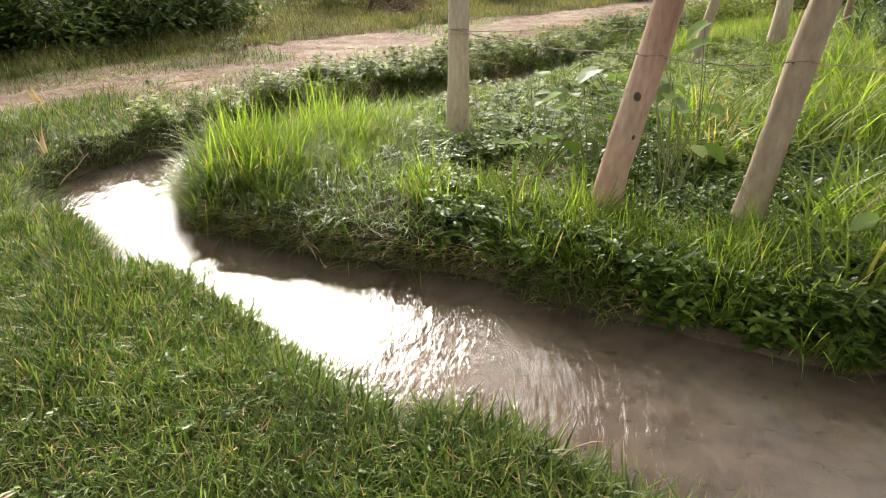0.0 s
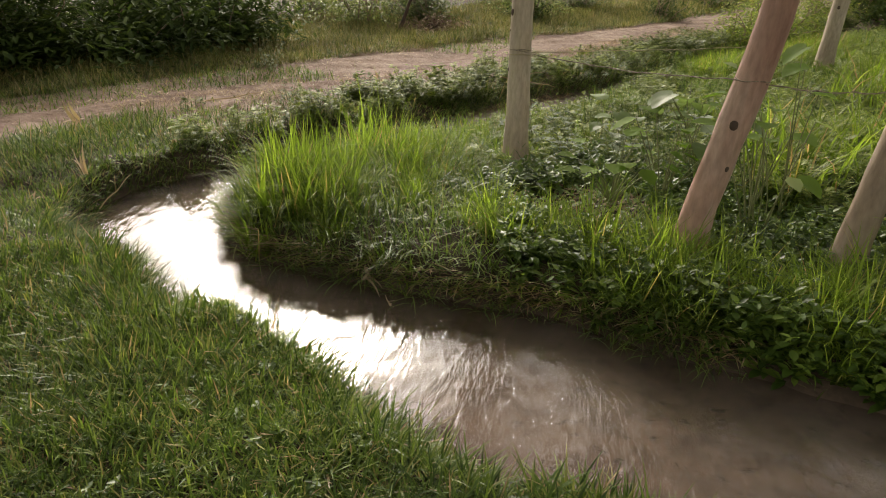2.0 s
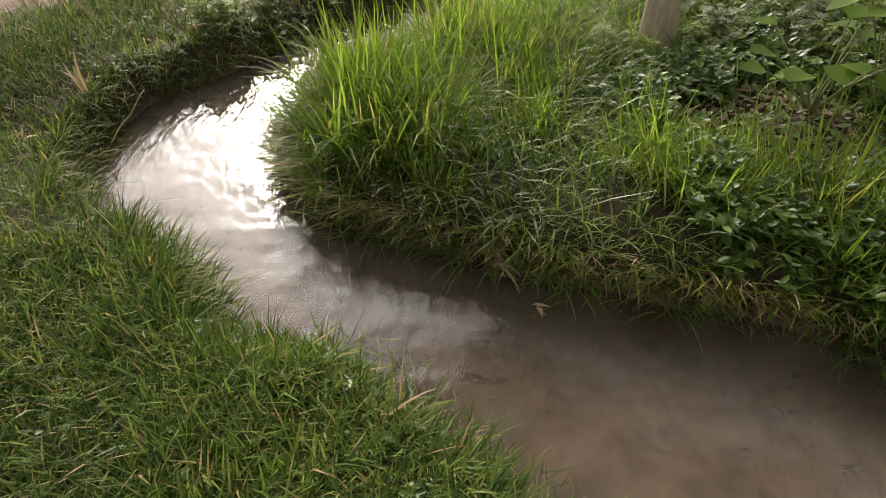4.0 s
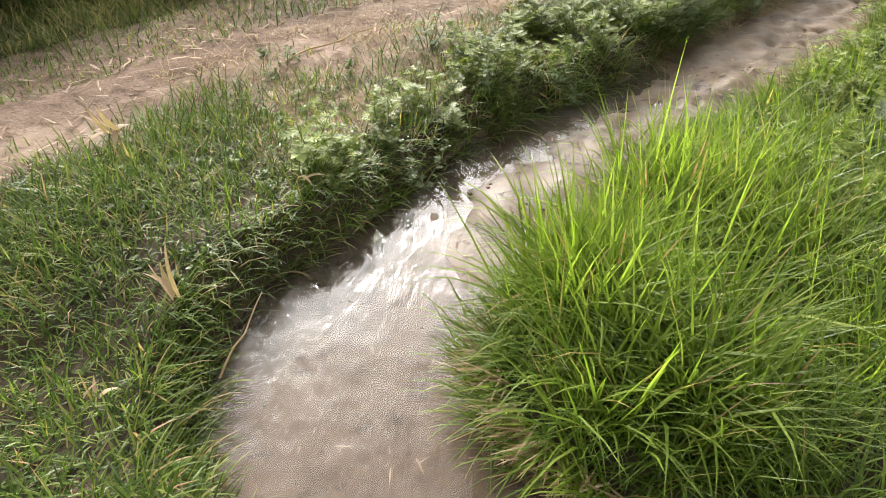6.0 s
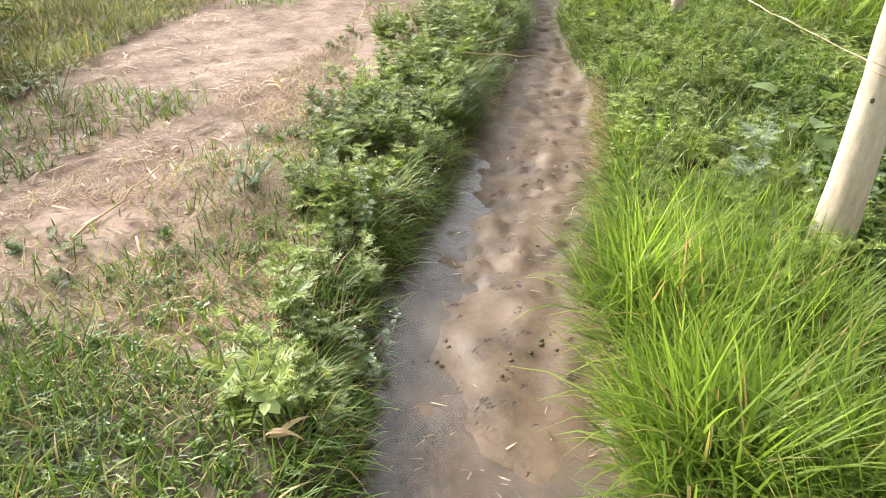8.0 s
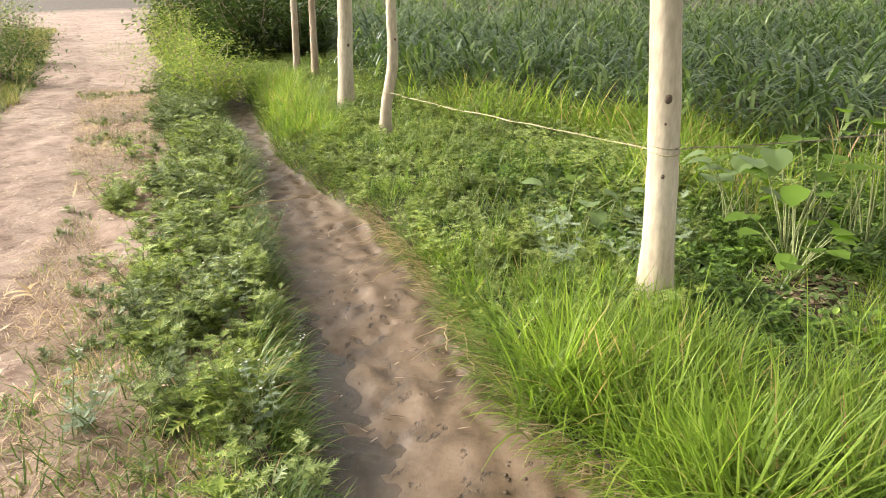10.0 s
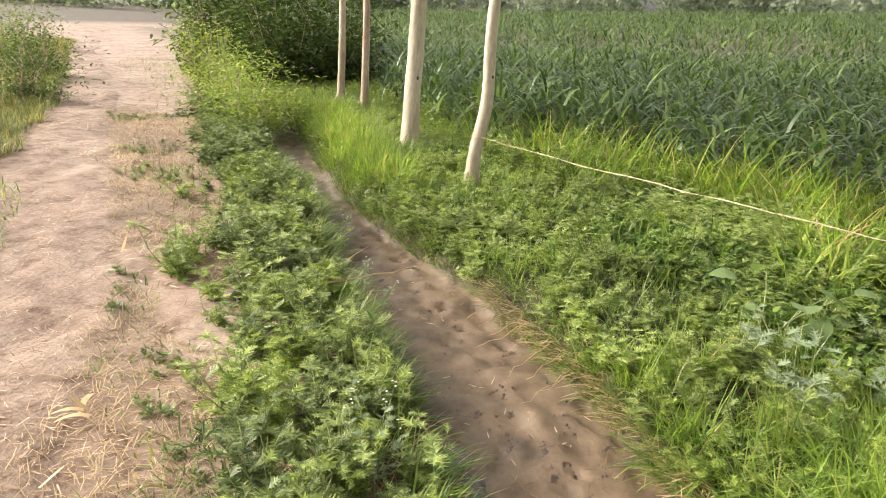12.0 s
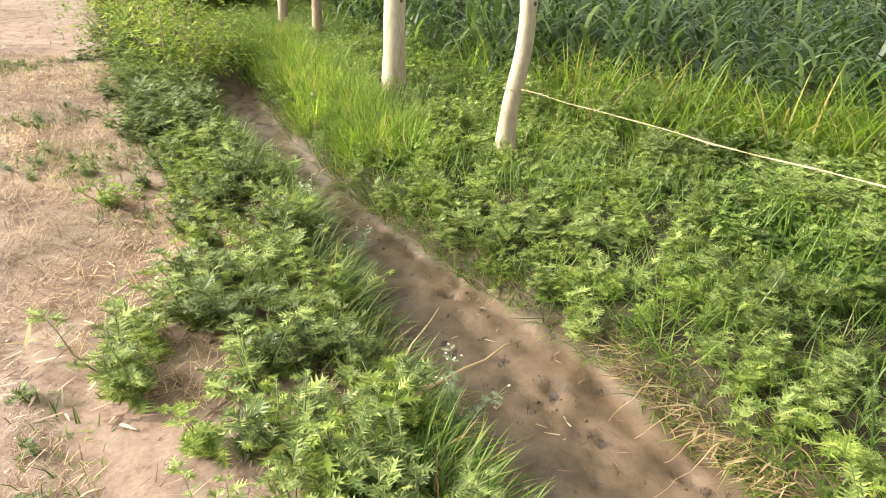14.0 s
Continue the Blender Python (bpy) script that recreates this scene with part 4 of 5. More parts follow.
# dark ground cover inside the bend
x, y = scatter(rng, -1.4, 4.0, 2.2, 6.5, 6200, lambda x, y: inner(x, y) & (x > -0.35 + waves(x, y, 2, 105) * 0.3) & (np.hypot((x - 0.42) / 1.25, y - 3.95) > 0.36 + 0.1 * waves(x, y, 6, 106)) & (stream_signed(x, y) > -0.03) & (stream_signed(x, y) < 2.6) & (along(x, y)[1] > 1.2) & (rng.uniform(0, 1, len(x)) < 0.75))
weed_field("ground_cover", (x, y), [(270 + k, 0.16, 4, 0.066, False) for k in range(6)], COVER, "dark leafy ground cover under the gum trees")
# broader leaves trailing over the edge of the water
x, y = scatter(rng, 0.7, 3.4, 1.4, 3.6, 1500, lambda x, y: inner(x, y) & (stream_signed(x, y) > -0.05) & (stream_signed(x, y) < 0.22) & (waves(x, y, 4, 108) > -0.5))
weed_field("trailing_weeds", (x, y), [(280 + k, 0.17, 4, 0.078, False) for k in range(5)], COVER, "broad-leaved weeds trailing over the water's edge")
x, y = scatter(rng, 1.5, 10.0, 3.0, 15.0, 5600, lambda x, y: inner(x, y) & (along(x, y)[1] > 1.6) & (along(x, y)[1] < 2.9) & (rng.uniform(0, 1, len(x)) < 0.4))
weed_field("field_edge_weeds", (x, y), [(290 + k, 0.34, 6, 0.085) for k in range(5)], BANK_WEED, "green weeds at the crop's edge")


# ---- crop: arching strap leaves on stalks
def crop_arrays(seed, n_plants_xy, height, n_leaf, seg, wide):
    r = np.random.default_rng(seed)
    px, py = n_plants_xy
    n = len(px)
    pz = ground_z(px, py)
    h = height * r.uniform(0.75, 1.1, n) * (1 + 0.12 * waves(px, py, 0.8, 71))
    lx = np.repeat(px, n_leaf) + r.normal(0, 0.02, n * n_leaf)
    ly = np.repeat(py, n_leaf) + r.normal(0, 0.02, n * n_leaf)
    u = np.tile(np.linspace(0.05, 0.62, n_leaf), n)
    hh = np.repeat(h, n_leaf)
    base = np.stack([lx, ly, np.repeat(pz, n_leaf) + u * hh], 1)
    m = n * n_leaf
    return blades(base, hh * r.uniform(0.4, 0.68, m), r.uniform(*wide, m), r.uniform(0, 6.28, m), r.uniform(0.25, 0.7, m), r.uniform(1.0, 2.5, m), seg, 0.4)


def crop_keep(x, y):
    s, r = along(x, y)
    return (r > 3.9 - 0.55 * np.clip(s - 2.9, 0, 3.8) + 0.25 * waves(x, y, 1.2, 81)) & inner(x, y)


rng = np.random.default_rng(14)
x, y = scatter(rng, 2.2, 17, 1.0, 18, 5600, crop_keep)
tagged(mesh_object("crop", *crop_arrays(1, (x, y), 0.98, 8, 4, (0.028, 0.058)), CROP), "dense green fodder crop with arching strap leaves", "crop field", kind="stuff")
x, y = scatter(rng, 10, 75, -40, 75, 21000, lambda x, y: crop_keep(x, y) & ~((x < 17) & (y > 1) & (y < 18)) & (along(x, y)[1] < 75))
tagged(mesh_object("crop", *crop_arrays(2, (x, y), 1.15, 6, 3, (0.04, 0.085)), CROP), "fodder crop stretching away from the fence", "crop field", kind="stuff")


# ---- bushes
def bush(px, py, size, tall, mat, label, seed, n_leaf=2600, leaf=0.09, name="bush", cat="bush"):
    r = np.random.default_rng(seed)
    pz = float(ground_z(px, py))
    ob = new(name)
    ob.location = (px, py, pz)
    stems, cs = [], []
    for _ in range(9):
        a = r.uniform(0, 6.28)
        d = Vector((math.cos(a) * 0.6, math.sin(a) * 0.6, 1)).normalized()
        line = [Vector((r.normal(0, 0.08), r.normal(0, 0.08), -0.05))]
        for k in range(6):
            d = (d + Vector(r.normal(0, 0.25, 3))).normalized()
            line.append(line[-1] + Vector((d.x * size, d.y * size, abs(d.z) * tall)) / 6)
        stems.append(tube(line, np.linspace(0.018, 0.004, 7), 5))
        cs += line[1:]
    mesh_object("stem", *join(stems), BARK, ob)
    c = np.array([tuple(p) for p in cs])[r.integers(0, len(cs), n_leaf)] + r.normal(0, 1, (n_leaf, 3)) * np.array([size * 0.2, size * 0.2, tall * 0.12])
    c[:, 2] = np.abs(c[:, 2]) * np.where(r.uniform(0, 1, n_leaf) < 0.3, 0.4, 1.0) + 0.02
    v, t = leaves(c, r.uniform(0.6, 1.3, n_leaf) * leaf, r.uniform(0.35, 0.5, n_leaf) * leaf, r.uniform(0, 6.28, n_leaf), r.uniform(-0.6, 0.6, n_leaf), r.uniform(0, 0.4, n_leaf))
    mesh_object("foliage", v, t, mat, ob)
    return tagged(ob, label, cat, group="bushes along the track")


for k, (px, py, sz, tl) in enumerate([(-8.6, 4.3, 1.6, 1.9), (-7.2, 5.4, 1.5, 1.8), (-6.1, 6.6, 1.5, 1.9), (-5.2, 7.7, 1.5, 1.9), (-4.3, 8.7, 1.5, 1.8), (-3.6, 9.8, 1.4, 1.9), (-9.5, 6.5, 2.0, 2.6), (-6.9, 8.6, 2.0, 2.6), (-5.0, 10.8, 2.0, 2.6)]):
    bush(px, py - 0.05, sz * 0.85, tl * (0.85 if k > 5 else 0.62), BUSH, "dark green leafy bush beyond the track", 400 + k, 5200, 0.12)
bush(3.75, 15.0, 0.75, 0.75, BUSH, "low dark bush at the edge of the track", 430, 1200, 0.07)
for k, (px, py, sz, tl) in enumerate([(-3.2, 14.5, 1.2, 1.3), (-1.6, 16.0, 1.3, 1.4), (0.4, 17.4, 1.3, 1.5), (-0.9, 12.9, 0.8, 0.9), (-2.0, 12.4, 1.0, 1.2), (-1.2, 14.0, 1.0, 1.2), (0.9, 14.6, 1.0, 0.9), (2.4, 16.4, 1.1, 1.2), (7.6, 21.5, 1.2, 1.4), (9.8, 24.0, 1.3, 1.6)]):
    bush(px, py, sz, tl, (BANK_WEED, WEED_DARK)[k % 2], "leafy green bush in rough grass beyond the track", 480 + k, 1700, 0.09)
bush(5.6, 17.5, 1.0, 1.0, BUSH, "low dark bush at the edge of the track", 431, 1500, 0.08)
bush(1.0, 14.0, 0.8, 0.8, BUSH, "low dark bush at the edge of the track", 432, 1200, 0.08)
for k, (px, py) in enumerate([(3.9, 11.2), (4.5, 11.7), (5.0, 12.4), (5.9, 13.4), (7.0, 14.6), (8.4, 16.2), (10.2, 18.2)]):
    bush(px, py, 0.75, 0.75 + 0.12 * k, WEED, "rank green growth where the ditch passes out of sight", 440 + k, 1800, 0.07)
for k, (px, py, tl) in enumerate([(8.2, 14.0, 2.3), (9.3, 13.4, 2.4), (9.2, 15.2, 2.8), (10.6, 14.6, 2.8), (8.8, 16.4, 3.0), (10.4, 16.8, 3.2)]):
    bush(px, py, 1.3, tl, BUSH, "dark drooping leafy shrub behind the gum trunks", 460 + k, 2200, 0.16)


# ---- far trees beyond the field, their haze painted as pale leaf colour
def far_wood(name, ring, label, seed, n):
    r = np.random.default_rng(seed)
    cl = []
    for _ in range(n):
        a, d = r.uniform(*ring[0]), r.uniform(*ring[1])
        cx, cy = d * math.cos(a), d * math.sin(a)
        h = r.uniform(4, 9)
        c = np.stack([r.normal(cx, 2.0, 480), r.normal(cy, 2.0, 480), np.abs(r.normal(h * 0.42, h * 0.27, 480))], 1)
        c[:, 2] += float(ground_z(cx, cy))
        cl.append(c)
    c = np.concatenate(cl)
    m = len(c)
    sz, a = r.uniform(0.15, 0.5, m), r.uniform(0, 6.28, m)
    e1 = np.stack([np.cos(a), np.sin(a), r.normal(0, 0.4, m)], 1) * sz[:, None]
    e2 = np.stack([-np.sin(a) * 0.4, np.cos(a) * 0.4, r.uniform(0.5, 1.0, m)], 1) * sz[:, None]
    v = np.stack([c - e1, c - e2 * 0.8, c + e1, c + e2], 1).reshape(-1, 3)
    t = (np.array([(0, 1, 2), (0, 2, 3)])[None] + (np.arange(m) * 4)[:, None, None]).reshape(-1, 3)
    return tagged(mesh_object(name, v, t, FAR_HAZED), label, "trees", kind="stuff")


far_wood("far_woods", ((-0.35, 1.25), (100, 150)), "belt of trees beyond the crop, haze put into the leaf colour", 501, 130)
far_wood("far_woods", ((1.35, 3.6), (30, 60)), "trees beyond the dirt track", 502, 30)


# ---- dry leaves and husks lying about
def husk(px, py, seed, size, label, mat=HUSK, n=6, up=0.03, stand=0.0):
    r = np.random.default_rng(seed)
    a = r.uniform(0, 6.28) + r.normal(0, 0.9, n)
    base = np.stack([r.normal(0, 0.02, n), r.normal(0, 0.02, n), np.full(n, up)], 1)
    ob = new("dry_leaf")
    L, W, le, cu = size * r.uniform(0.5, 1.1, n), size * r.uniform(0.10, 0.24, n), r.uniform(0.5, 1.4, n) * (1 - stand), r.uniform(-0.9, 1.6, n) * (1 - 0.6 * stand)
    for k in range(n):
        mesh_object("leaf_blade", *blades(base[k:k + 1], 1.15 * L[k:k + 1], W[k:k + 1], a[k:k + 1], le[k:k + 1], cu[k:k + 1], 6, 0.7), mat, ob)
    ob.location = (px, py, float(ground_z(px, py)))
    return tagged(ob, label, "dry leaf", group="dry leaves on the bank")


husk(-2.29, 2.72, 1, 0.16, "curled dry brown leaf lying on short grass", n=8)
husk(-1.22, 1.31, 2, 0.10, "curled pale dry leaf in short grass", n=5)
husk(-1.27, 1.40, 3, 0.06, "small pale dry leaf in short grass", n=3)
husk(-0.75, 3.27, 4, 0.13, "dry tan leaf caught in the tall grass", n=7, up=0.09)
husk(-0.60, 3.06, 5, 0.10, "dry tan leaf at the water's edge", n=3, up=0.06)
husk(-3.22, 5.31, 6, 0.19, "dry straw-coloured husk lying on the verge", HUSK, 8, 0.07)
husk(-2.65, 4.30, 7, 0.19, "dry tan husk standing in the verge grass", n=6, stand=0.75)
husk(-2.73, 3.87, 8, 0.09, "small dry leaf in the verge grass", n=3)
husk(-1.50, 3.94, 9, 0.09, "pale dry leaf at the ditch edge", PALE_LEAF, 2, 0.06)
husk(-2.35, 4.96, 10, 0.12, "dry stalk lying in the verge weeds", STRAW, 3)
husk(-1.57, 6.17, 11, 0.16, "curled dry tan leaf on the verge", n=6)
husk(-1.18, 7.61, 12, 0.13, "straw-coloured husk lying on the dirt track", STRAW, 5)
husk(0.05, 8.90, 13, 0.12, "pale dry leaf lying on the dirt track", STRAW, 3)
husk(-2.38, 7.16, 14, 0.10, "pale flat flake lying on the dirt track", STRAW, 3, 0.015)
husk(-2.9, 6.6, 15, 0.10, "pale flat flake lying on the dirt track", STRAW, 3, 0.015)


def stick(a, b, r0, label, mat=STRAW):
    n = 7
    g = np.random.default_rng(int(abs(a[0] * 1000)))
    line = [Vector(a).lerp(Vector(b), k / (n - 1)) + Vector(g.normal(0, 0.006, 3)) for k in range(n)]
    return tagged(mesh_object("dry_stalk", *tube(line, np.linspace(r0, r0 * 0.4, n), 6), mat), label, "dry stalk", group="dry stalks")


stick((0.12, 7.48, 0.14), (0.66, 7.20, 0.11), 0.007, "dry pale stalk reaching over the ditch")
stick((0.20, 7.55, 0.16), (0.62, 7.50, 0.20), 0.005, "dry pale stalk reaching over the ditch")
stick((-2.47, 4.06, -0.10), (-2.35, 4.30, 0.05), 0.004, "thin pale stalk leaning at the water's edge")
stick((-0.75, 5.50, 0.0), (-0.50, 5.62, 0.03), 0.003, "dry root on the muddy bank")
stick((-0.80, 5.35, -0.05), (-0.55, 5.52, 0.05), 0.003, "dry root on the muddy bank")
stick((-2.6, 6.3, 0.05), (-2.15, 6.75, 0.06), 0.006, "broken twig lying on the dirt track")
stick((0.9, 2.75, -0.02), (1.9, 2.6, 0.05), 0.005, "fallen pale twig along the water's edge")

# the pale-leaved seedling on the verge, the white-flowered weeds
yl = new("seedling")
yl.location = (-2.35, 4.99, float(ground_z(-2.35, 4.99)))
mesh_object("stem", *tube([(0, 0, -0.01), (0, 0, 0.08), (0.01, 0, 0.14)], [0.004, 0.003, 0.002], 6), STEM, yl)
r_ = np.random.default_rng(5)
mesh_object("leaf", *leaves(np.tile([[0.01, 0, 0.14]], (5, 1)), r_.uniform(0.05, 0.085, 5), r_.uniform(0.035, 0.05, 5), np.arange(5) * 1.26 + r_.normal(0, 0.3, 5), r_.uniform(-0.1, 0.5, 5), np.full(5, 0.2)), PALE_LEAF, yl)
tagged(yl, "yellow-green broad-leaved seedling among verge weeds", "seedling")


def flower_weed(px, py, seed, label):
    ob = weed_thing(seed, 0.32, 6, 0.05, GREY_WEED, label, "white-flowered weeds")
    r = np.random.default_rng(seed)
    n = 14
    tips = np.array([o.data.vertices[len(o.data.vertices) - 1].co for o in ob.children if o.name.startswith("stem")])
    p = tips[r.integers(0, len(tips), n)] + r.normal(0, 0.014, (n, 3))
    pieces = []
    for k in range(3):
        pieces.append(leaves(p, np.full(n, 0.006), np.full(n, 0.007), np.full(n, k * 2.1), np.full(n, 0.5), np.zeros(n)))
    tagged(mesh_object("flowers", *join(pieces), FLOWER, ob, "tiny white flower heads"), kind="stuff")
    ob.location = (px, py, float(ground_z(px, py)))
    return ob


flower_weed(-1.55, 5.85, 601, "tall grey-green weed with tiny white flowers by the ditch")
flower_weed(-1.05, 6.05, 602, "tall grey-green weed with tiny white flowers by the ditch")
flower_weed(0.35, 7.35, 603, "grey-green weed with white flower heads on the verge")
flower_weed(1.25, 8.15, 604, "grey-green weed with white flower heads on the verge")
flower_weed(1.55, 8.55, 605, "grey-green weed with white flower heads on the verge")
flower_weed(-1.90, 5.25, 607, "thin grey-green weed with white flower heads leaning over the ditch")
flower_weed(-0.95, 6.55, 608, "grey-green weed with white flower heads on the verge")
flower_weed(-1.85, 6.45, 606, "thin pale weed standing on the verge by the track")


def broad_plant(px, py, seed, tall, leaf, n, label, mat=BIG_LEAF):
    r = np.random.default_rng(seed)
    ob = new("broad_leaved_plant")
    ob.location = (px, py, float(ground_z(px, py)))
    st, lv = [], []
    for k in range(n):
        a = r.uniform(0, 6.28)
        d = r.uniform(0.05, 0.3)
        tip = Vector((math.cos(a) * d, math.sin(a) * d, tall * r.uniform(0.4, 1.0)))
        st.append(tube([(0, 0, 0), tip * 0.5 + Vector((0, 0, 0.03)), tip], [0.006, 0.004, 0.003], 5))
        lv.append((tuple(tip), a))
    mesh_object("stalk", *join(st), STEM, ob)
    p = np.array([q[0] for q in lv])
    L = leaf * r.uniform(0.7, 1.2, n)
    for k in range(n):
        mesh_object("leaf", *leaves(p[k:k + 1], L[k:k + 1], L[k:k + 1] * 1.1, np.array([lv[k][1]]), np.array([r.uniform(-0.4, 0.5)]), np.array([0.25])), mat, ob)
    return tagged(ob, label, "plant", group="broad-leaved plants by the fence")


broad_plant(0.62, 4.12, 701, 0.42, 0.12, 14, "broad-leaved plant with dull green leaves behind the fence post")
broad_plant(0.92, 4.15, 702, 0.6, 0.13, 14, "broad-leaved plant with dull green leaves behind the fence post")
broad_plant(1.28, 3.72, 703, 0.85, 0.14, 5, "broad-leaved plant beside the pink gum trunk")
broad_plant(1.40, 4.00, 704, 0.85, 0.15, 5, "broad yellow-green leaves between two gum trunks")
broad_plant(2.0, 2.75, 705, 0.4, 0.13, 9, "broad pale-leaved plant at the water's edge")
for k, (px, py) in enumerate([(0.25, 5.25), (0.5, 5.5), (0.45, 4.9), (0.8, 4.75)]):
    g = weed_thing(720 + k, 0.38, 7, 0.09, GREY_WEED, "silvery grey-green weed beside the fence post", "grey weeds by the fence post")
    g.location = (px, py, float(ground_z(px, py)))

# straw litter on the track and dead grass at its edge
rng = np.random.default_rng(15)
x, y = scatter(rng, -5.5, 7.0, 4.5, 16.0, 100000, lambda x, y: (road_signed(x, y) < 0.35) & (waves(x, y, 1.5, 91) > -0.25))
n = len(x)
tagged(mesh_object("straw_litter", *blades(np.stack([x, y, ground_z(x, y) + 0.013], 1), rng.uniform(0.015, 0.10, n), rng.uniform(0.003, 0.010, n), rng.uniform(0, 6.28, n), rng.uniform(1.48, 1.6, n), rng.uniform(-0.08, 0.08, n), 1), LITTER), "dry straw and chaff strewn over the track", "straw", kind="stuff")
x, y = scatter(rng, -4.5, 6.5, 3.0, 13.5, 330000, lambda x, y: ((road_signed(x, y) > -0.4) & (road_signed(x, y) < 1.0) & (waves(x, y, 3, 93) > -0.5) & ~inner(x, y) & (along(x, y)[0] > -1.1)) | (inner(x, y) & (np.abs(stream_signed(x, y) - 0.05) < 0.12) & (along(x, y)[0] > 0.0) & (rng.uniform(0, 1, len(x)) < 0.3)))
n = len(x)
tagged(mesh_object("dead_grass", *blades(np.stack([x, y, ground_z(x, y)], 1), rng.uniform(0.03, 0.11, n), rng.uniform(0.002, 0.006, n), rng.uniform(0, 6.28, n), rng.uniform(0.7, 1.5, n), rng.uniform(0, 0.8, n), 2), STRAW), "tan dead grass at the edges of track and ditch", "dead grass", kind="stuff")


# ---- grass that hangs over the water's edge
def edge_grass(line, lo, hi, n, sign, mat, label, keep):
    r = np.random.default_rng(n)
    line = np.asarray(line, float)
    d = np.r_[0, np.cumsum(np.hypot(*np.diff(line, axis=0).T))]
    t = r.uniform(d[0], min(d[-1], 22.0), n)
    px, py = np.interp(t, d, line[:, 0]), np.interp(t, d, line[:, 1])
    qx, qy = np.interp(t + 0.05, d, line[:, 0]) - px, np.interp(t + 0.05, d, line[:, 1]) - py
    face = np.arctan2(qy, qx) + sign * math.pi / 2
    back = r.uniform(-0.03, 0.14, n)
    x, y = px - np.cos(face) * back, py - np.sin(face) * back
    k = keep(x, y) & (waves(x, y, 4, 95) > r.uniform(-1.2, 0.4, n))
    x, y, face = x[k], y[k], face[k]
    m = len(x)
    base = np.stack([x, y, ground_z(x, y) - 0.005], 1)
    ob = mesh_object("bank_grass", *blades(base, r.uniform(lo, hi, m), r.uniform(0.005, 0.010, m), face + r.normal(0, 0.75, m), r.uniform(0.2, 1.0, m), r.uniform(0.4, 1.6, m), 4, 0.3), mat)
    return tagged(ob, label, "grass", kind="stuff")


edge_grass(RIGHT_EDGE, 0.12, 0.30, 16000, 1, STRAP, "green grass hanging over the ditch water", lambda x, y: (along(x, y)[0] < 0.9) & ((x < -0.1) | (waves(x, y, 5, 96) > 0.25) & (x < 1.0)))
edge_grass(RIGHT_EDGE, 0.08, 0.20, 9000, 1, STRAP, "short dark grass hanging over the undercut bank", lambda x, y: (along(x, y)[0] < -0.2) & (x > -0.2))
edge_grass(LEFT_EDGE, 0.07, 0.20, 16000, -1, LAWN, "short grass hanging over the ditch water", lambda x, y: along(x, y)[0] < 2.5)
edge_grass(LEFT_EDGE, 0.14, 0.30, 15000, -1, LAWN, "drooping grass over the muddy ditch", lambda x, y: (along(x, y)[0] > 0.0) & (along(x, y)[0] < 9))

# small-leaved creepers among the short grass
rng = np.random.default_rng(16)
x, y = scatter(rng, -4.2, 1.2, 0.2, 6.6, 1300, lambda x, y: ~inner(x, y) & (stream_signed(x, y) > 0.02) & (road_signed(x, y) > 0.3) & (waves(x, y, 1.8, 97) > 0.0))
weed_field("creeper", (x, y), [(310 + k, 0.06, 3, 0.030, False) for k in range(6)], COVER, "small-leaved creeping weeds in the short grass")

# clods of mud on the ditch bed and lumps of earth on the track
def clods(name, x, y, lo, hi, mat, label, lift=0.0):
    r = np.random.default_rng(len(x))
    bm = bmesh.new()
    bmesh.ops.create_icosphere(bm, subdivisions=1, radius=1)
    co = np.array([tuple(v.co) for v in bm.verts])
    tr = np.array([[v.index for v in f.verts] for f in bm.faces])
    bm.free()
    n = len(x)
    size = r.uniform(lo, hi, n)
    v = co[None] * (1 + r.normal(0, 0.3, (n, len(co), 1))) * size[:, None, None] * np.stack([np.ones(n), r.uniform(0.5, 1.2, n), r.uniform(0.14, 0.3, n)], 1)[:, None]
    v = v + np.stack([x, y, ground_z(x, y) + lift], 1)[:, None]
    t = tr[None] + (np.arange(n) * len(co))[:, None, None]
    return tagged(mesh_object(name, v.reshape(-1, 3), t.reshape(-1, 3), mat, smooth=True), label, name.replace("_", " "), kind="stuff")


EARTH = bark_material("earth_lump", [(0.3, (0.26, 0.19, 0.14)), (0.7, (0.46, 0.36, 0.28))], 25)
x, y = scatter(rng, -2.6, 4.5, 3.4, 11.0, 9000, lambda x, y: (stream_signed(x, y) < -0.01) & (along(x, y)[0] > -1.9) & (waves(x, y, 5, 113) > -0.3))
n = len(x)
tagged(mesh_object("mud_litter", *blades(np.stack([x, y, ground_z(x, y) + 0.003], 1), rng.uniform(0.015, 0.07, n), rng.uniform(0.003, 0.009, n), rng.uniform(0, 6.28, n), rng.uniform(1.4, 1.58, n), rng.uniform(-0.1, 0.1, n), 3), LITTER), "bits of dead stalk lying on the mud", "plant litter", kind="stuff")
MUD_LUMP = bark_material("wet_mud_lump", [(0.3, (0.045, 0.030, 0.018)), (0.7, (0.14, 0.095, 0.06))], 25)
x, y = scatter(rng, -2.6, 5.0, 3.5, 12.0, 17000, lambda x, y: (stream_signed(x, y) < 0.02) & (along(x, y)[0] > -1.9) & (waves(x, y, 9, 111) > 0.45) & (rng.uniform(0, 1, len(x)) < 0.7))
clods("mud_lumps", x, y, 0.003, 0.011, MUD_LUMP, "small dark crumbs of wet mud on the ditch bed", 0.002)
x, y = scatter(rng, -5.0, 5.0, 4.5, 14.0, 2600, lambda x, y: (road_signed(x, y) < 0.3) & ~inner(x, y) & (stream_signed(x, y) > 0.25))
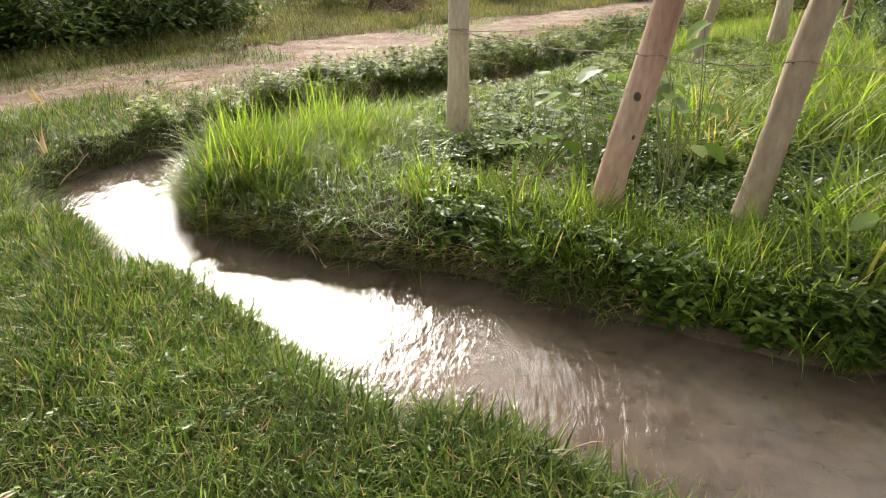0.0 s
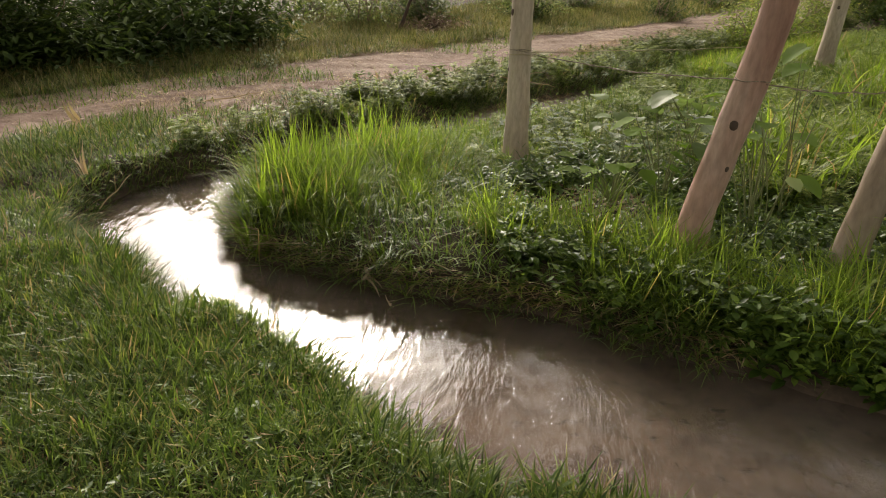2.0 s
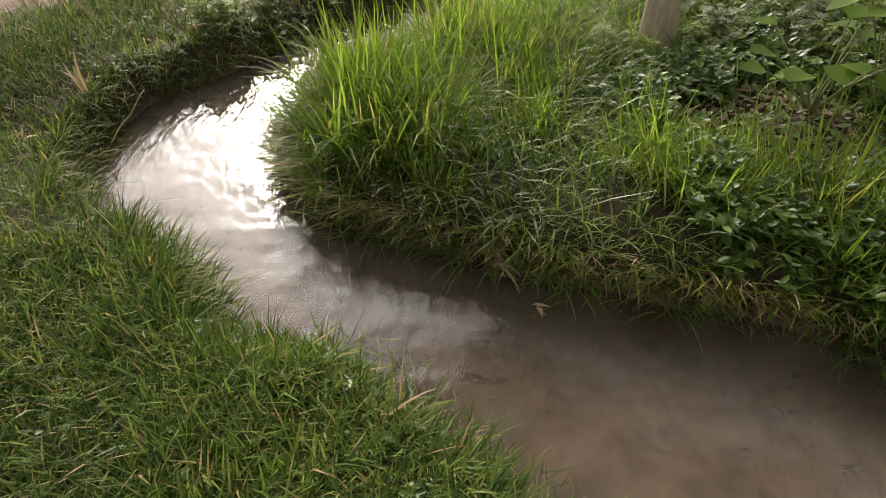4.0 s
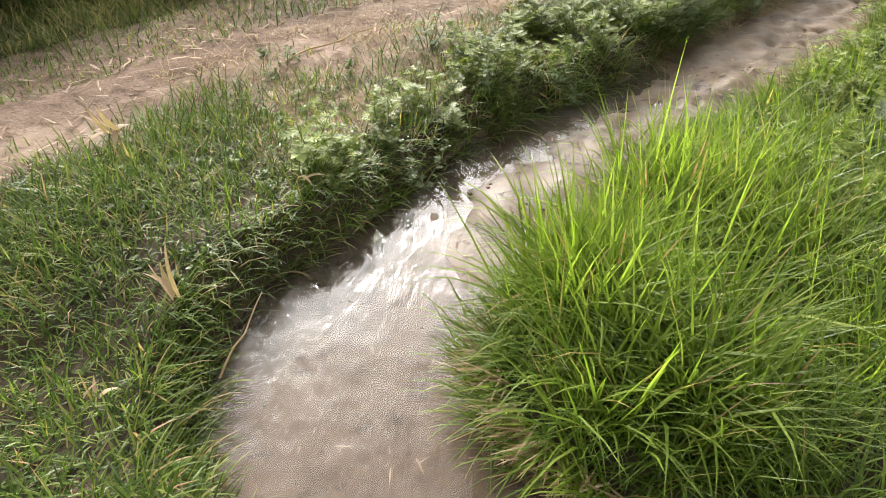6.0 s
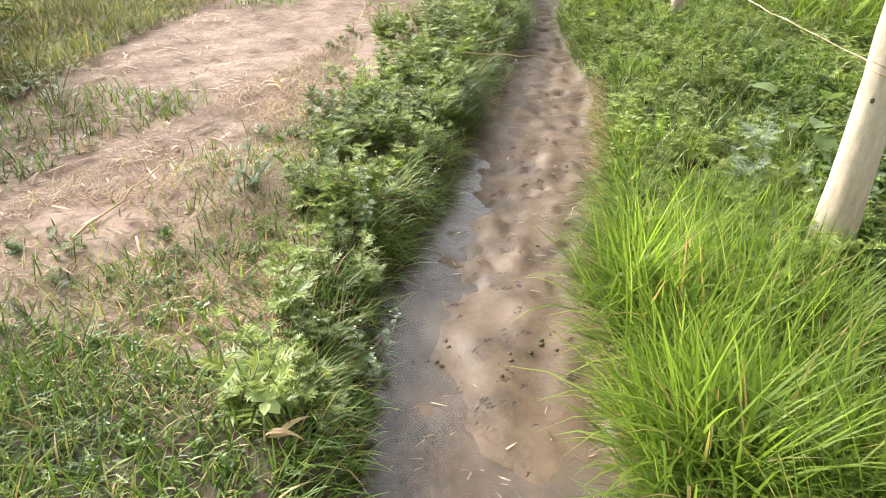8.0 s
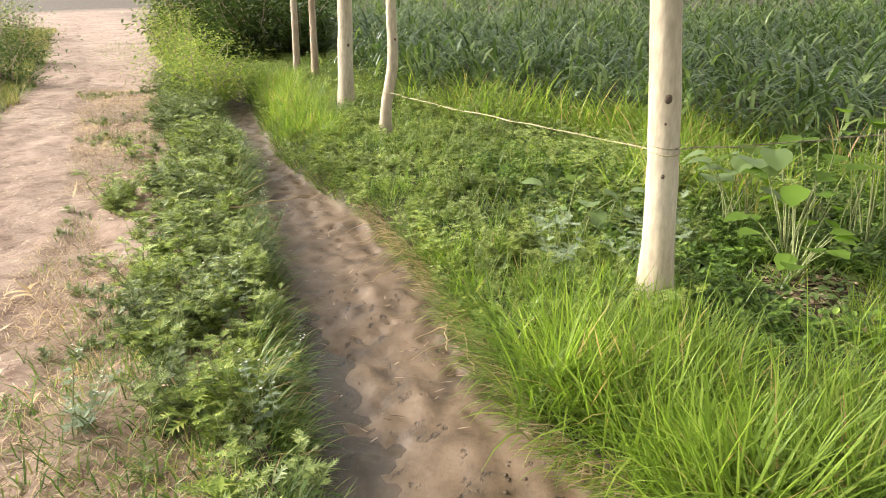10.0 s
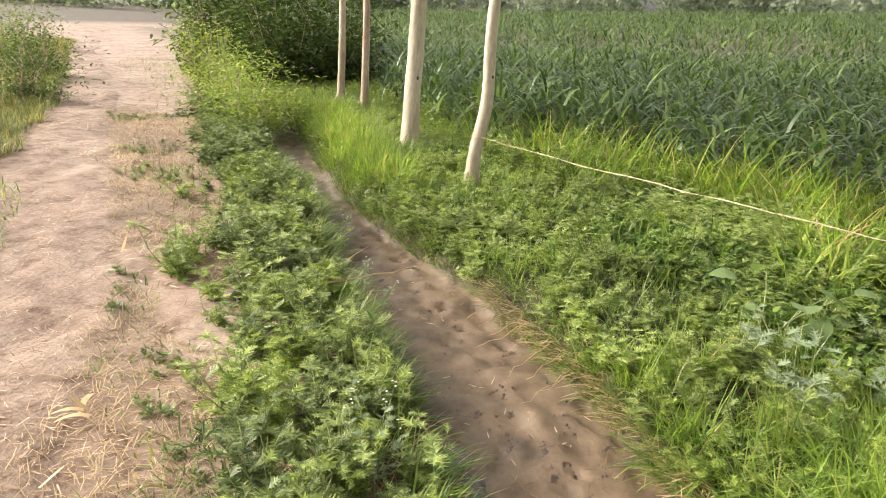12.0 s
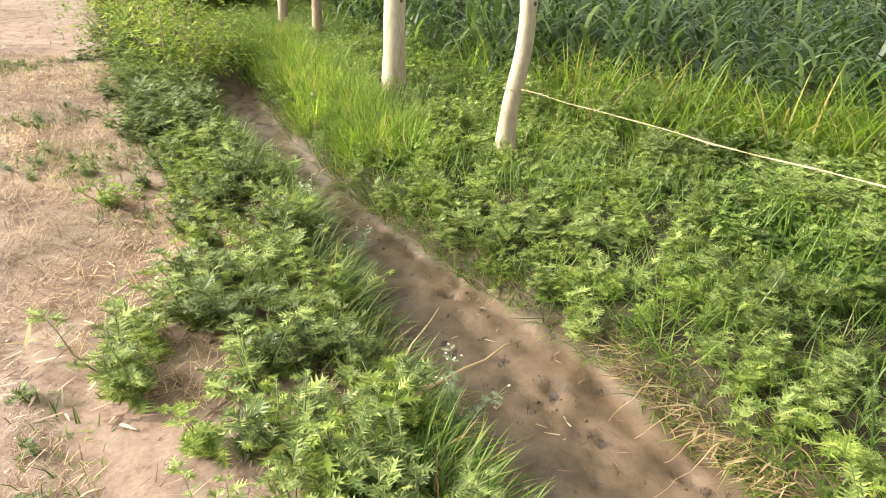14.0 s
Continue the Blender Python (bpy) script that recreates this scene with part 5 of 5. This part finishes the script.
clods("earth_lumps", x, y, 0.003, 0.012, EARTH, "small crumbled lumps of earth on the track", 0.006)

# tall seed stalks standing above the grassy point
rng = np.random.default_rng(17)
for k in range(22):
    px, py = rng.normal(-1.15, 0.22), rng.normal(4.85, 0.35)
    if stream_signed(np.array([px]), np.array([py]))[0] < 0.02 or not inside(np.array([px]), np.array([py]), INNER_POLY)[0]:
        continue
    a = rng.uniform(0, 6.28)
    base = np.array([[px, py, float(ground_z(px, py))]])
    ob = mesh_object("grass_stalk", *blades(base, np.array([rng.uniform(0.5, 0.8)]), np.array([0.009]), np.array([a]), np.array([rng.uniform(0.02, 0.25)]), np.array([rng.uniform(0.0, 0.5)]), 8, 0.5), TALL)
    tagged(ob, "long upright grass stalk above the tall tufts", "grass stalk", group="tall grass stalks")

broad_plant(1.30, 3.62, 706, 0.95, 0.09, 3, "pale bleached leaves beside the pink gum trunk", PALE_LEAF)
for k in range(7):
    px, py = 1.35 + rng.uniform(-0.25, 0.3), 2.52 + rng.uniform(-0.05, 0.1)
    stick((px, py + 0.12, 0.04), (px + rng.uniform(-0.15, 0.15), py - rng.uniform(0.03, 0.15), -0.13), 0.005, "bare pale root hanging over the water's edge")
for k in range(10):
    u = rng.uniform(0, 1)
    px, py = -0.75 + 2.0 * u, 5.42 + 1.95 * u
    stick((px + 0.1, py - 0.05, 0.0), (px - rng.uniform(0.03, 0.18), py + rng.uniform(0.0, 0.15), -0.08), 0.0025, "thin dry root trailing onto the mud")

edge_grass(RIGHT_EDGE, 0.06, 0.19, 15000, 1, LAWN, "short grass along the edge of the mud", lambda x, y: (along(x, y)[0] > 0.3) & (along(x, y)[0] < 9))


# long drooping blades over the ground cover inside the bend
rng = np.random.default_rng(18)
x, y = scatter(rng, -1.5, 3.2, 2.2, 6.0, 15000, lambda x, y: inner(x, y) & (stream_signed(x, y) > 0.05) & (stream_signed(x, y) < 1.5) & (along(x, y)[0] < 0.6) & (x < 0.15 + 0.25 * waves(x, y, 2.5, 99)) & (np.hypot(x - 0.2, y - 3.95) > 0.35))
n = len(x)
ob = mesh_object("drooping_grass", *blades(np.stack([x, y, ground_z(x, y)], 1), rng.uniform(0.12, 0.34, n) * np.where(y > 3.9, 1.15, 0.85), rng.uniform(0.006, 0.011, n), rng.uniform(0, 6.28, n), rng.uniform(0.2, 0.8, n), rng.uniform(0.7, 1.8, n), 4, 0.3), STRAP)
tagged(ob, "long drooping grass blades over leafy ground cover", "grass", kind="stuff")


# coarse grass where the crop begins
x, y = scatter(rng, 1.5, 11.0, 2.5, 15.0, 36000, lambda x, y: inner(x, y) & (along(x, y)[1] > 1.75) & (along(x, y)[1] < 4.2) & (along(x, y)[1] < 5.2 - 0.5 * along(x, y)[0]) & (waves(x, y, 1.6, 101) > -0.2))
n = len(x)
ob = mesh_object("field_edge_grass", *blades(np.stack([x, y, ground_z(x, y)], 1), rng.uniform(0.4, 0.85, n), rng.uniform(0.010, 0.020, n), rng.uniform(0, 6.28, n), rng.uniform(0.05, 0.5, n), rng.uniform(0.6, 1.8, n), 4, 0.3), TALL)
tagged(ob, "coarse tall grass where the crop begins", "grass", kind="stuff")
# bark chips and broken stalks trodden into the track
x, y = scatter(rng, -5.0, 5.0, 4.8, 15.0, 16000, lambda x, y: (road_signed(x, y) < 0.3) & (waves(x, y, 1.3, 103) > -0.2))
n = len(x)
ob = mesh_object("track_chips", *blades(np.stack([x, y, ground_z(x, y) + 0.014], 1), rng.uniform(0.03, 0.14, n), rng.uniform(0.006, 0.020, n), rng.uniform(0, 6.28, n), rng.uniform(1.42, 1.58, n), rng.uniform(-0.15, 0.15, n), 2, 0.3), LITTER)
tagged(ob, "reddish bark chips and broken stalks on the track", "plant litter", kind="stuff")


# low sprigs and thin grass where the verge gives way to bare dirt
rng = np.random.default_rng(19)
x, y = scatter(rng, -2.8, 6.0, 4.4, 13.5, 5500, lambda x, y: (along(x, y)[0] > -1.0) & ~inner(x, y) & (stream_signed(x, y) > 0.5) & (road_signed(x, y) > -0.35) & (road_signed(x, y) < 1.2) & (waves(x, y, 3.2, 107) > 0.35))
weed_field("verge_sprigs", (x, y), [(330 + k, 0.08, 2, 0.045) for k in range(4)], WEED_DARK, "low green sprigs at the edge of the dirt track")
x, y = scatter(rng, -2.8, 6.0, 4.4, 13.5, 60000, lambda x, y: (along(x, y)[0] > -1.0) & ~inner(x, y) & (stream_signed(x, y) > 0.4) & (road_signed(x, y) > -0.35) & (road_signed(x, y) < 1.2) & (waves(x, y, 3.2, 107) > 0.15))
short_grass("short_grass", x, y, 0.03, 0.09, "thin grass fading into the bare dirt track")


# sparse grass standing in the shallow edge of the water
rng = np.random.default_rng(20)
x, y = scatter(rng, -2.7, 1.4, 0.9, 4.4, 60000, lambda x, y: (stream_signed(x, y) < 0.0) & (seg_distance(x, y, LEFT_EDGE) < 0.05 + 0.16 * np.clip(waves(x, y, 3.5, 112), 0, 1)) & (rng.uniform(0, 1, len(x)) < 0.5))
short_grass("shallows_grass", x, y, 0.08, 0.17, "thin green grass standing in shallow water")
# brown leaf litter in the hollow under the corner tree
x, y = scatter(rng, -0.2, 1.1, 3.4, 4.5, 1300, lambda x, y: np.hypot((x - 0.42) / 1.25, y - 3.95) < 0.45)
n = len(x)
tagged(mesh_object("leaf_litter", *leaves(np.stack([x, y, ground_z(x, y) + 0.012], 1), rng.uniform(0.03, 0.07, n), rng.uniform(0.015, 0.035, n), rng.uniform(0, 6.28, n), rng.uniform(-0.2, 0.4, n), np.zeros(n)), LITTER), "brown fallen leaves on dark damp earth", "leaf litter", kind="stuff")


# ---- large heart-shaped leaves on tall stalks behind the corner tree
def heart_leaf(tip, size, azim, pitch, g):
    """A cupped, notched, slightly wavy leaf blade that hangs from its stalk's tip."""
    rows, n = [(0.0, 0.0)], 18
    for ring in (0.5, 1.0):
        for k in range(n):
            a = 2 * math.pi * k / n
            rad = ring * size * 0.5 * (1.0 - 0.42 * math.exp(-((a - math.pi) / 0.35) ** 2) + 0.18 * math.exp(-(min(a, 2 * math.pi - a) / 0.3) ** 2) + 0.04 * math.sin(9 * a))
            rows.append((rad * math.cos(a), rad * math.sin(a)))
    turn = Matrix.Rotation(azim, 3, "Z") @ Matrix.Rotation(-pitch, 3, "Y")
    v = [Vector(tip) + turn @ Vector((px + size * 0.2, py, 0.10 * size * (abs(py) / size * 2) ** 1.2 - 0.35 * px * px / size + g.normal(0, 0.012 * size))) for px, py in rows]
    t = [(0, 1 + k, 1 + (k + 1) % n) for k in range(n)]
    for k in range(n):
        a, b = 1 + k, 1 + (k + 1) % n
        t += [(a, a + n, b + n), (a, b + n, b)]
    return np.array([tuple(p) for p in v]), np.array(t)


def heart_plant(px, py, seed, tall, size, n, label, mat):
    g = np.random.default_rng(seed)
    ob = new("broad_leaved_plant")
    ob.location = (px, py, float(ground_z(px, py)))
    for k in range(n):
        a, d, h = g.uniform(0, 6.28), g.uniform(0.06, 0.34), tall * g.uniform(0.35, 1.0)
        tip = Vector((math.cos(a) * d, math.sin(a) * d, h))
        mesh_object("stalk", *tube([(math.cos(a + 1.3) * 0.08, math.sin(a + 1.3) * 0.08, -0.01)] + [(tip.x * u ** 1.8 + math.cos(a + 1.3) * 0.08 * (1 - u), tip.y * u ** 1.8 + math.sin(a + 1.3) * 0.08 * (1 - u), tip.z * u) for u in (0.25, 0.5, 0.75, 1.0)], [0.0045, 0.004, 0.0035, 0.003, 0.0025], 6), STEM, ob)
        mesh_object("leaf", *heart_leaf(tip, size * g.uniform(0.65, 1.15), a + g.normal(0, 0.5), g.uniform(-0.7, 0.25), g), mat, ob, smooth=True)
    return tagged(ob, label, "plant", group="broad-leaved plants by the fence")


heart_plant(1.20, 4.45, 751, 0.62, 0.21, 13, "large heart-shaped grey-green leaves behind the corner tree", GLOSSY_LEAF)
heart_plant(0.85, 5.35, 753, 0.34, 0.13, 9, "low grey-green heart-shaped leaves among bank weeds", GLOSSY_LEAF)
heart_plant(1.42, 3.85, 754, 1.05, 0.19, 6, "yellow-green heart-shaped leaves between two gum trunks", BIG_LEAF)


# rough grass beyond the track, thick enough to hide the soil
rng = np.random.default_rng(21)
x, y = scatter(rng, -7.0, 4.5, 5.5, 17.0, 230000, lambda x, y: (seg_distance(x, y, ROAD_FAR) < seg_distance(x, y, ROAD_NEAR)) & (road_signed(x, y) > -0.3 + 0.2 * waves(x, y, 2, 121)) & (road_signed(x, y) < 3.6))
short_grass("rough_grass", x, y, 0.08, 0.22, "rough olive-green grass beyond the dirt track", mat=OLIVE, wide=(0.009, 0.016))
x, y = scatter(rng, 3.0, 13.0, 13.0, 27.0, 90000, lambda x, y: (road_signed(x, y) > -0.1) & (road_signed(x, y) < 3.0) & (seg_distance(x, y, ROAD_FAR) < seg_distance(x, y, ROAD_NEAR)))
short_grass("rough_grass", x, y, 0.10, 0.28, "rough olive grass beside the far stretch of track", mat=OLIVE, wide=(0.012, 0.022))
# the scrawny shrub, leaning stick and brown brush heap at the far side of the track
shrub = weed_thing(760, 0.5, 9, 0.05, GREY_WEED, "scrawny pale shrub standing on the dirt track's verge", "scrawny shrubs")
shrub.location = (-2.42, 7.95, float(ground_z(-2.42, 7.95)))
stick((-1.35, 11.75, 0.0), (-0.95, 11.75, 0.95), 0.035, "dark leaning stick in the green growth beyond the track", KNOT)
bush(-0.75, 12.0, 0.5, 0.32, LITTER, "low heap of reddish-brown dry brush beyond the track", 433, 1500, 0.07, "brush_heap", "brush heap")
# grey-green sheen of fallen leaves in the damp hollow
x, y = scatter(rng, -0.2, 1.1, 3.4, 4.5, 500, lambda x, y: np.hypot((x - 0.5) / 1.25, y - 3.9) < 0.42)
n = len(x)
tagged(mesh_object("leaf_litter", *leaves(np.stack([x, y, ground_z(x, y) + 0.03], 1), rng.uniform(0.03, 0.08, n), rng.uniform(0.02, 0.04, n), rng.uniform(0, 6.28, n), rng.uniform(-0.3, 0.6, n), np.zeros(n)), GLOSSY_LEAF), "shiny grey-green leaves lying in a damp hollow", "leaf litter", kind="stuff")


# close short turf where the walk begins
rng = np.random.default_rng(22)
x, y = scatter(rng, -2.6, 0.9, 0.3, 3.2, 120000, lambda x, y: ~inner(x, y) & (stream_signed(x, y) > 0.02))
short_grass("short_grass", x, y, 0.035, 0.10, "close short green turf on the ditch bank", wide=(0.005, 0.009))


def fringe(line, n, reach, keep, mat, label):
    """Blades that lie out flat over the water from the foot of the bank."""
    r = np.random.default_rng(n)
    line = np.asarray(line, float)
    d = np.r_[0, np.cumsum(np.hypot(*np.diff(line, axis=0).T))]
    t = r.uniform(0, min(d[-1], 14.0), n)
    px, py = np.interp(t, d, line[:, 0]), np.interp(t, d, line[:, 1])
    face = np.arctan2(np.interp(t + 0.05, d, line[:, 1]) - py, np.interp(t + 0.05, d, line[:, 0]) - px) + math.pi / 2
    k = keep(px, py)
    px, py, face = px[k], py[k], face[k]
    m = len(px)
    base = np.stack([px - np.cos(face) * 0.04, py - np.sin(face) * 0.04, r.uniform(-0.12, 0.0, m)], 1)
    ob = mesh_object("bank_grass", *blades(base, r.uniform(*reach, m), r.uniform(0.005, 0.010, m), face + r.normal(0, 0.55, m), r.uniform(0.9, 1.35, m), r.uniform(0.0, 0.4, m), 4, 0.3), mat)
    return tagged(ob, label, "grass", kind="stuff")


fringe(RIGHT_EDGE, 3000, (0.10, 0.26), lambda x, y: (x < 0.3) & (along(x, y)[0] < -0.3), TALL, "yellow-green blades lying out over the water")
fringe(RIGHT_EDGE, 5000, (0.08, 0.20), lambda x, y: (x < 0.9) & (along(x, y)[0] < 4.0), STRAW, "dry tan blades at the foot of the bank")


# the same turf carries on around the place, on both sides of the ditch
rng = np.random.default_rng(23)
x, y = scatter(rng, -11.0, 11.0, -8.0, 4.2, 150000, lambda x, y: (stream_signed(x, y) > 0.05) & (road_signed(x, y) > 0.1) & ~((x > -4.6) & (x < 1.8) & (y > -0.6) & ~inner(x, y)) & ~(inner(x, y) & (y > 1.6)))
short_grass("short_grass", x, y, 0.07, 0.18, "plain green grass around the ditch", wide=(0.018, 0.030))
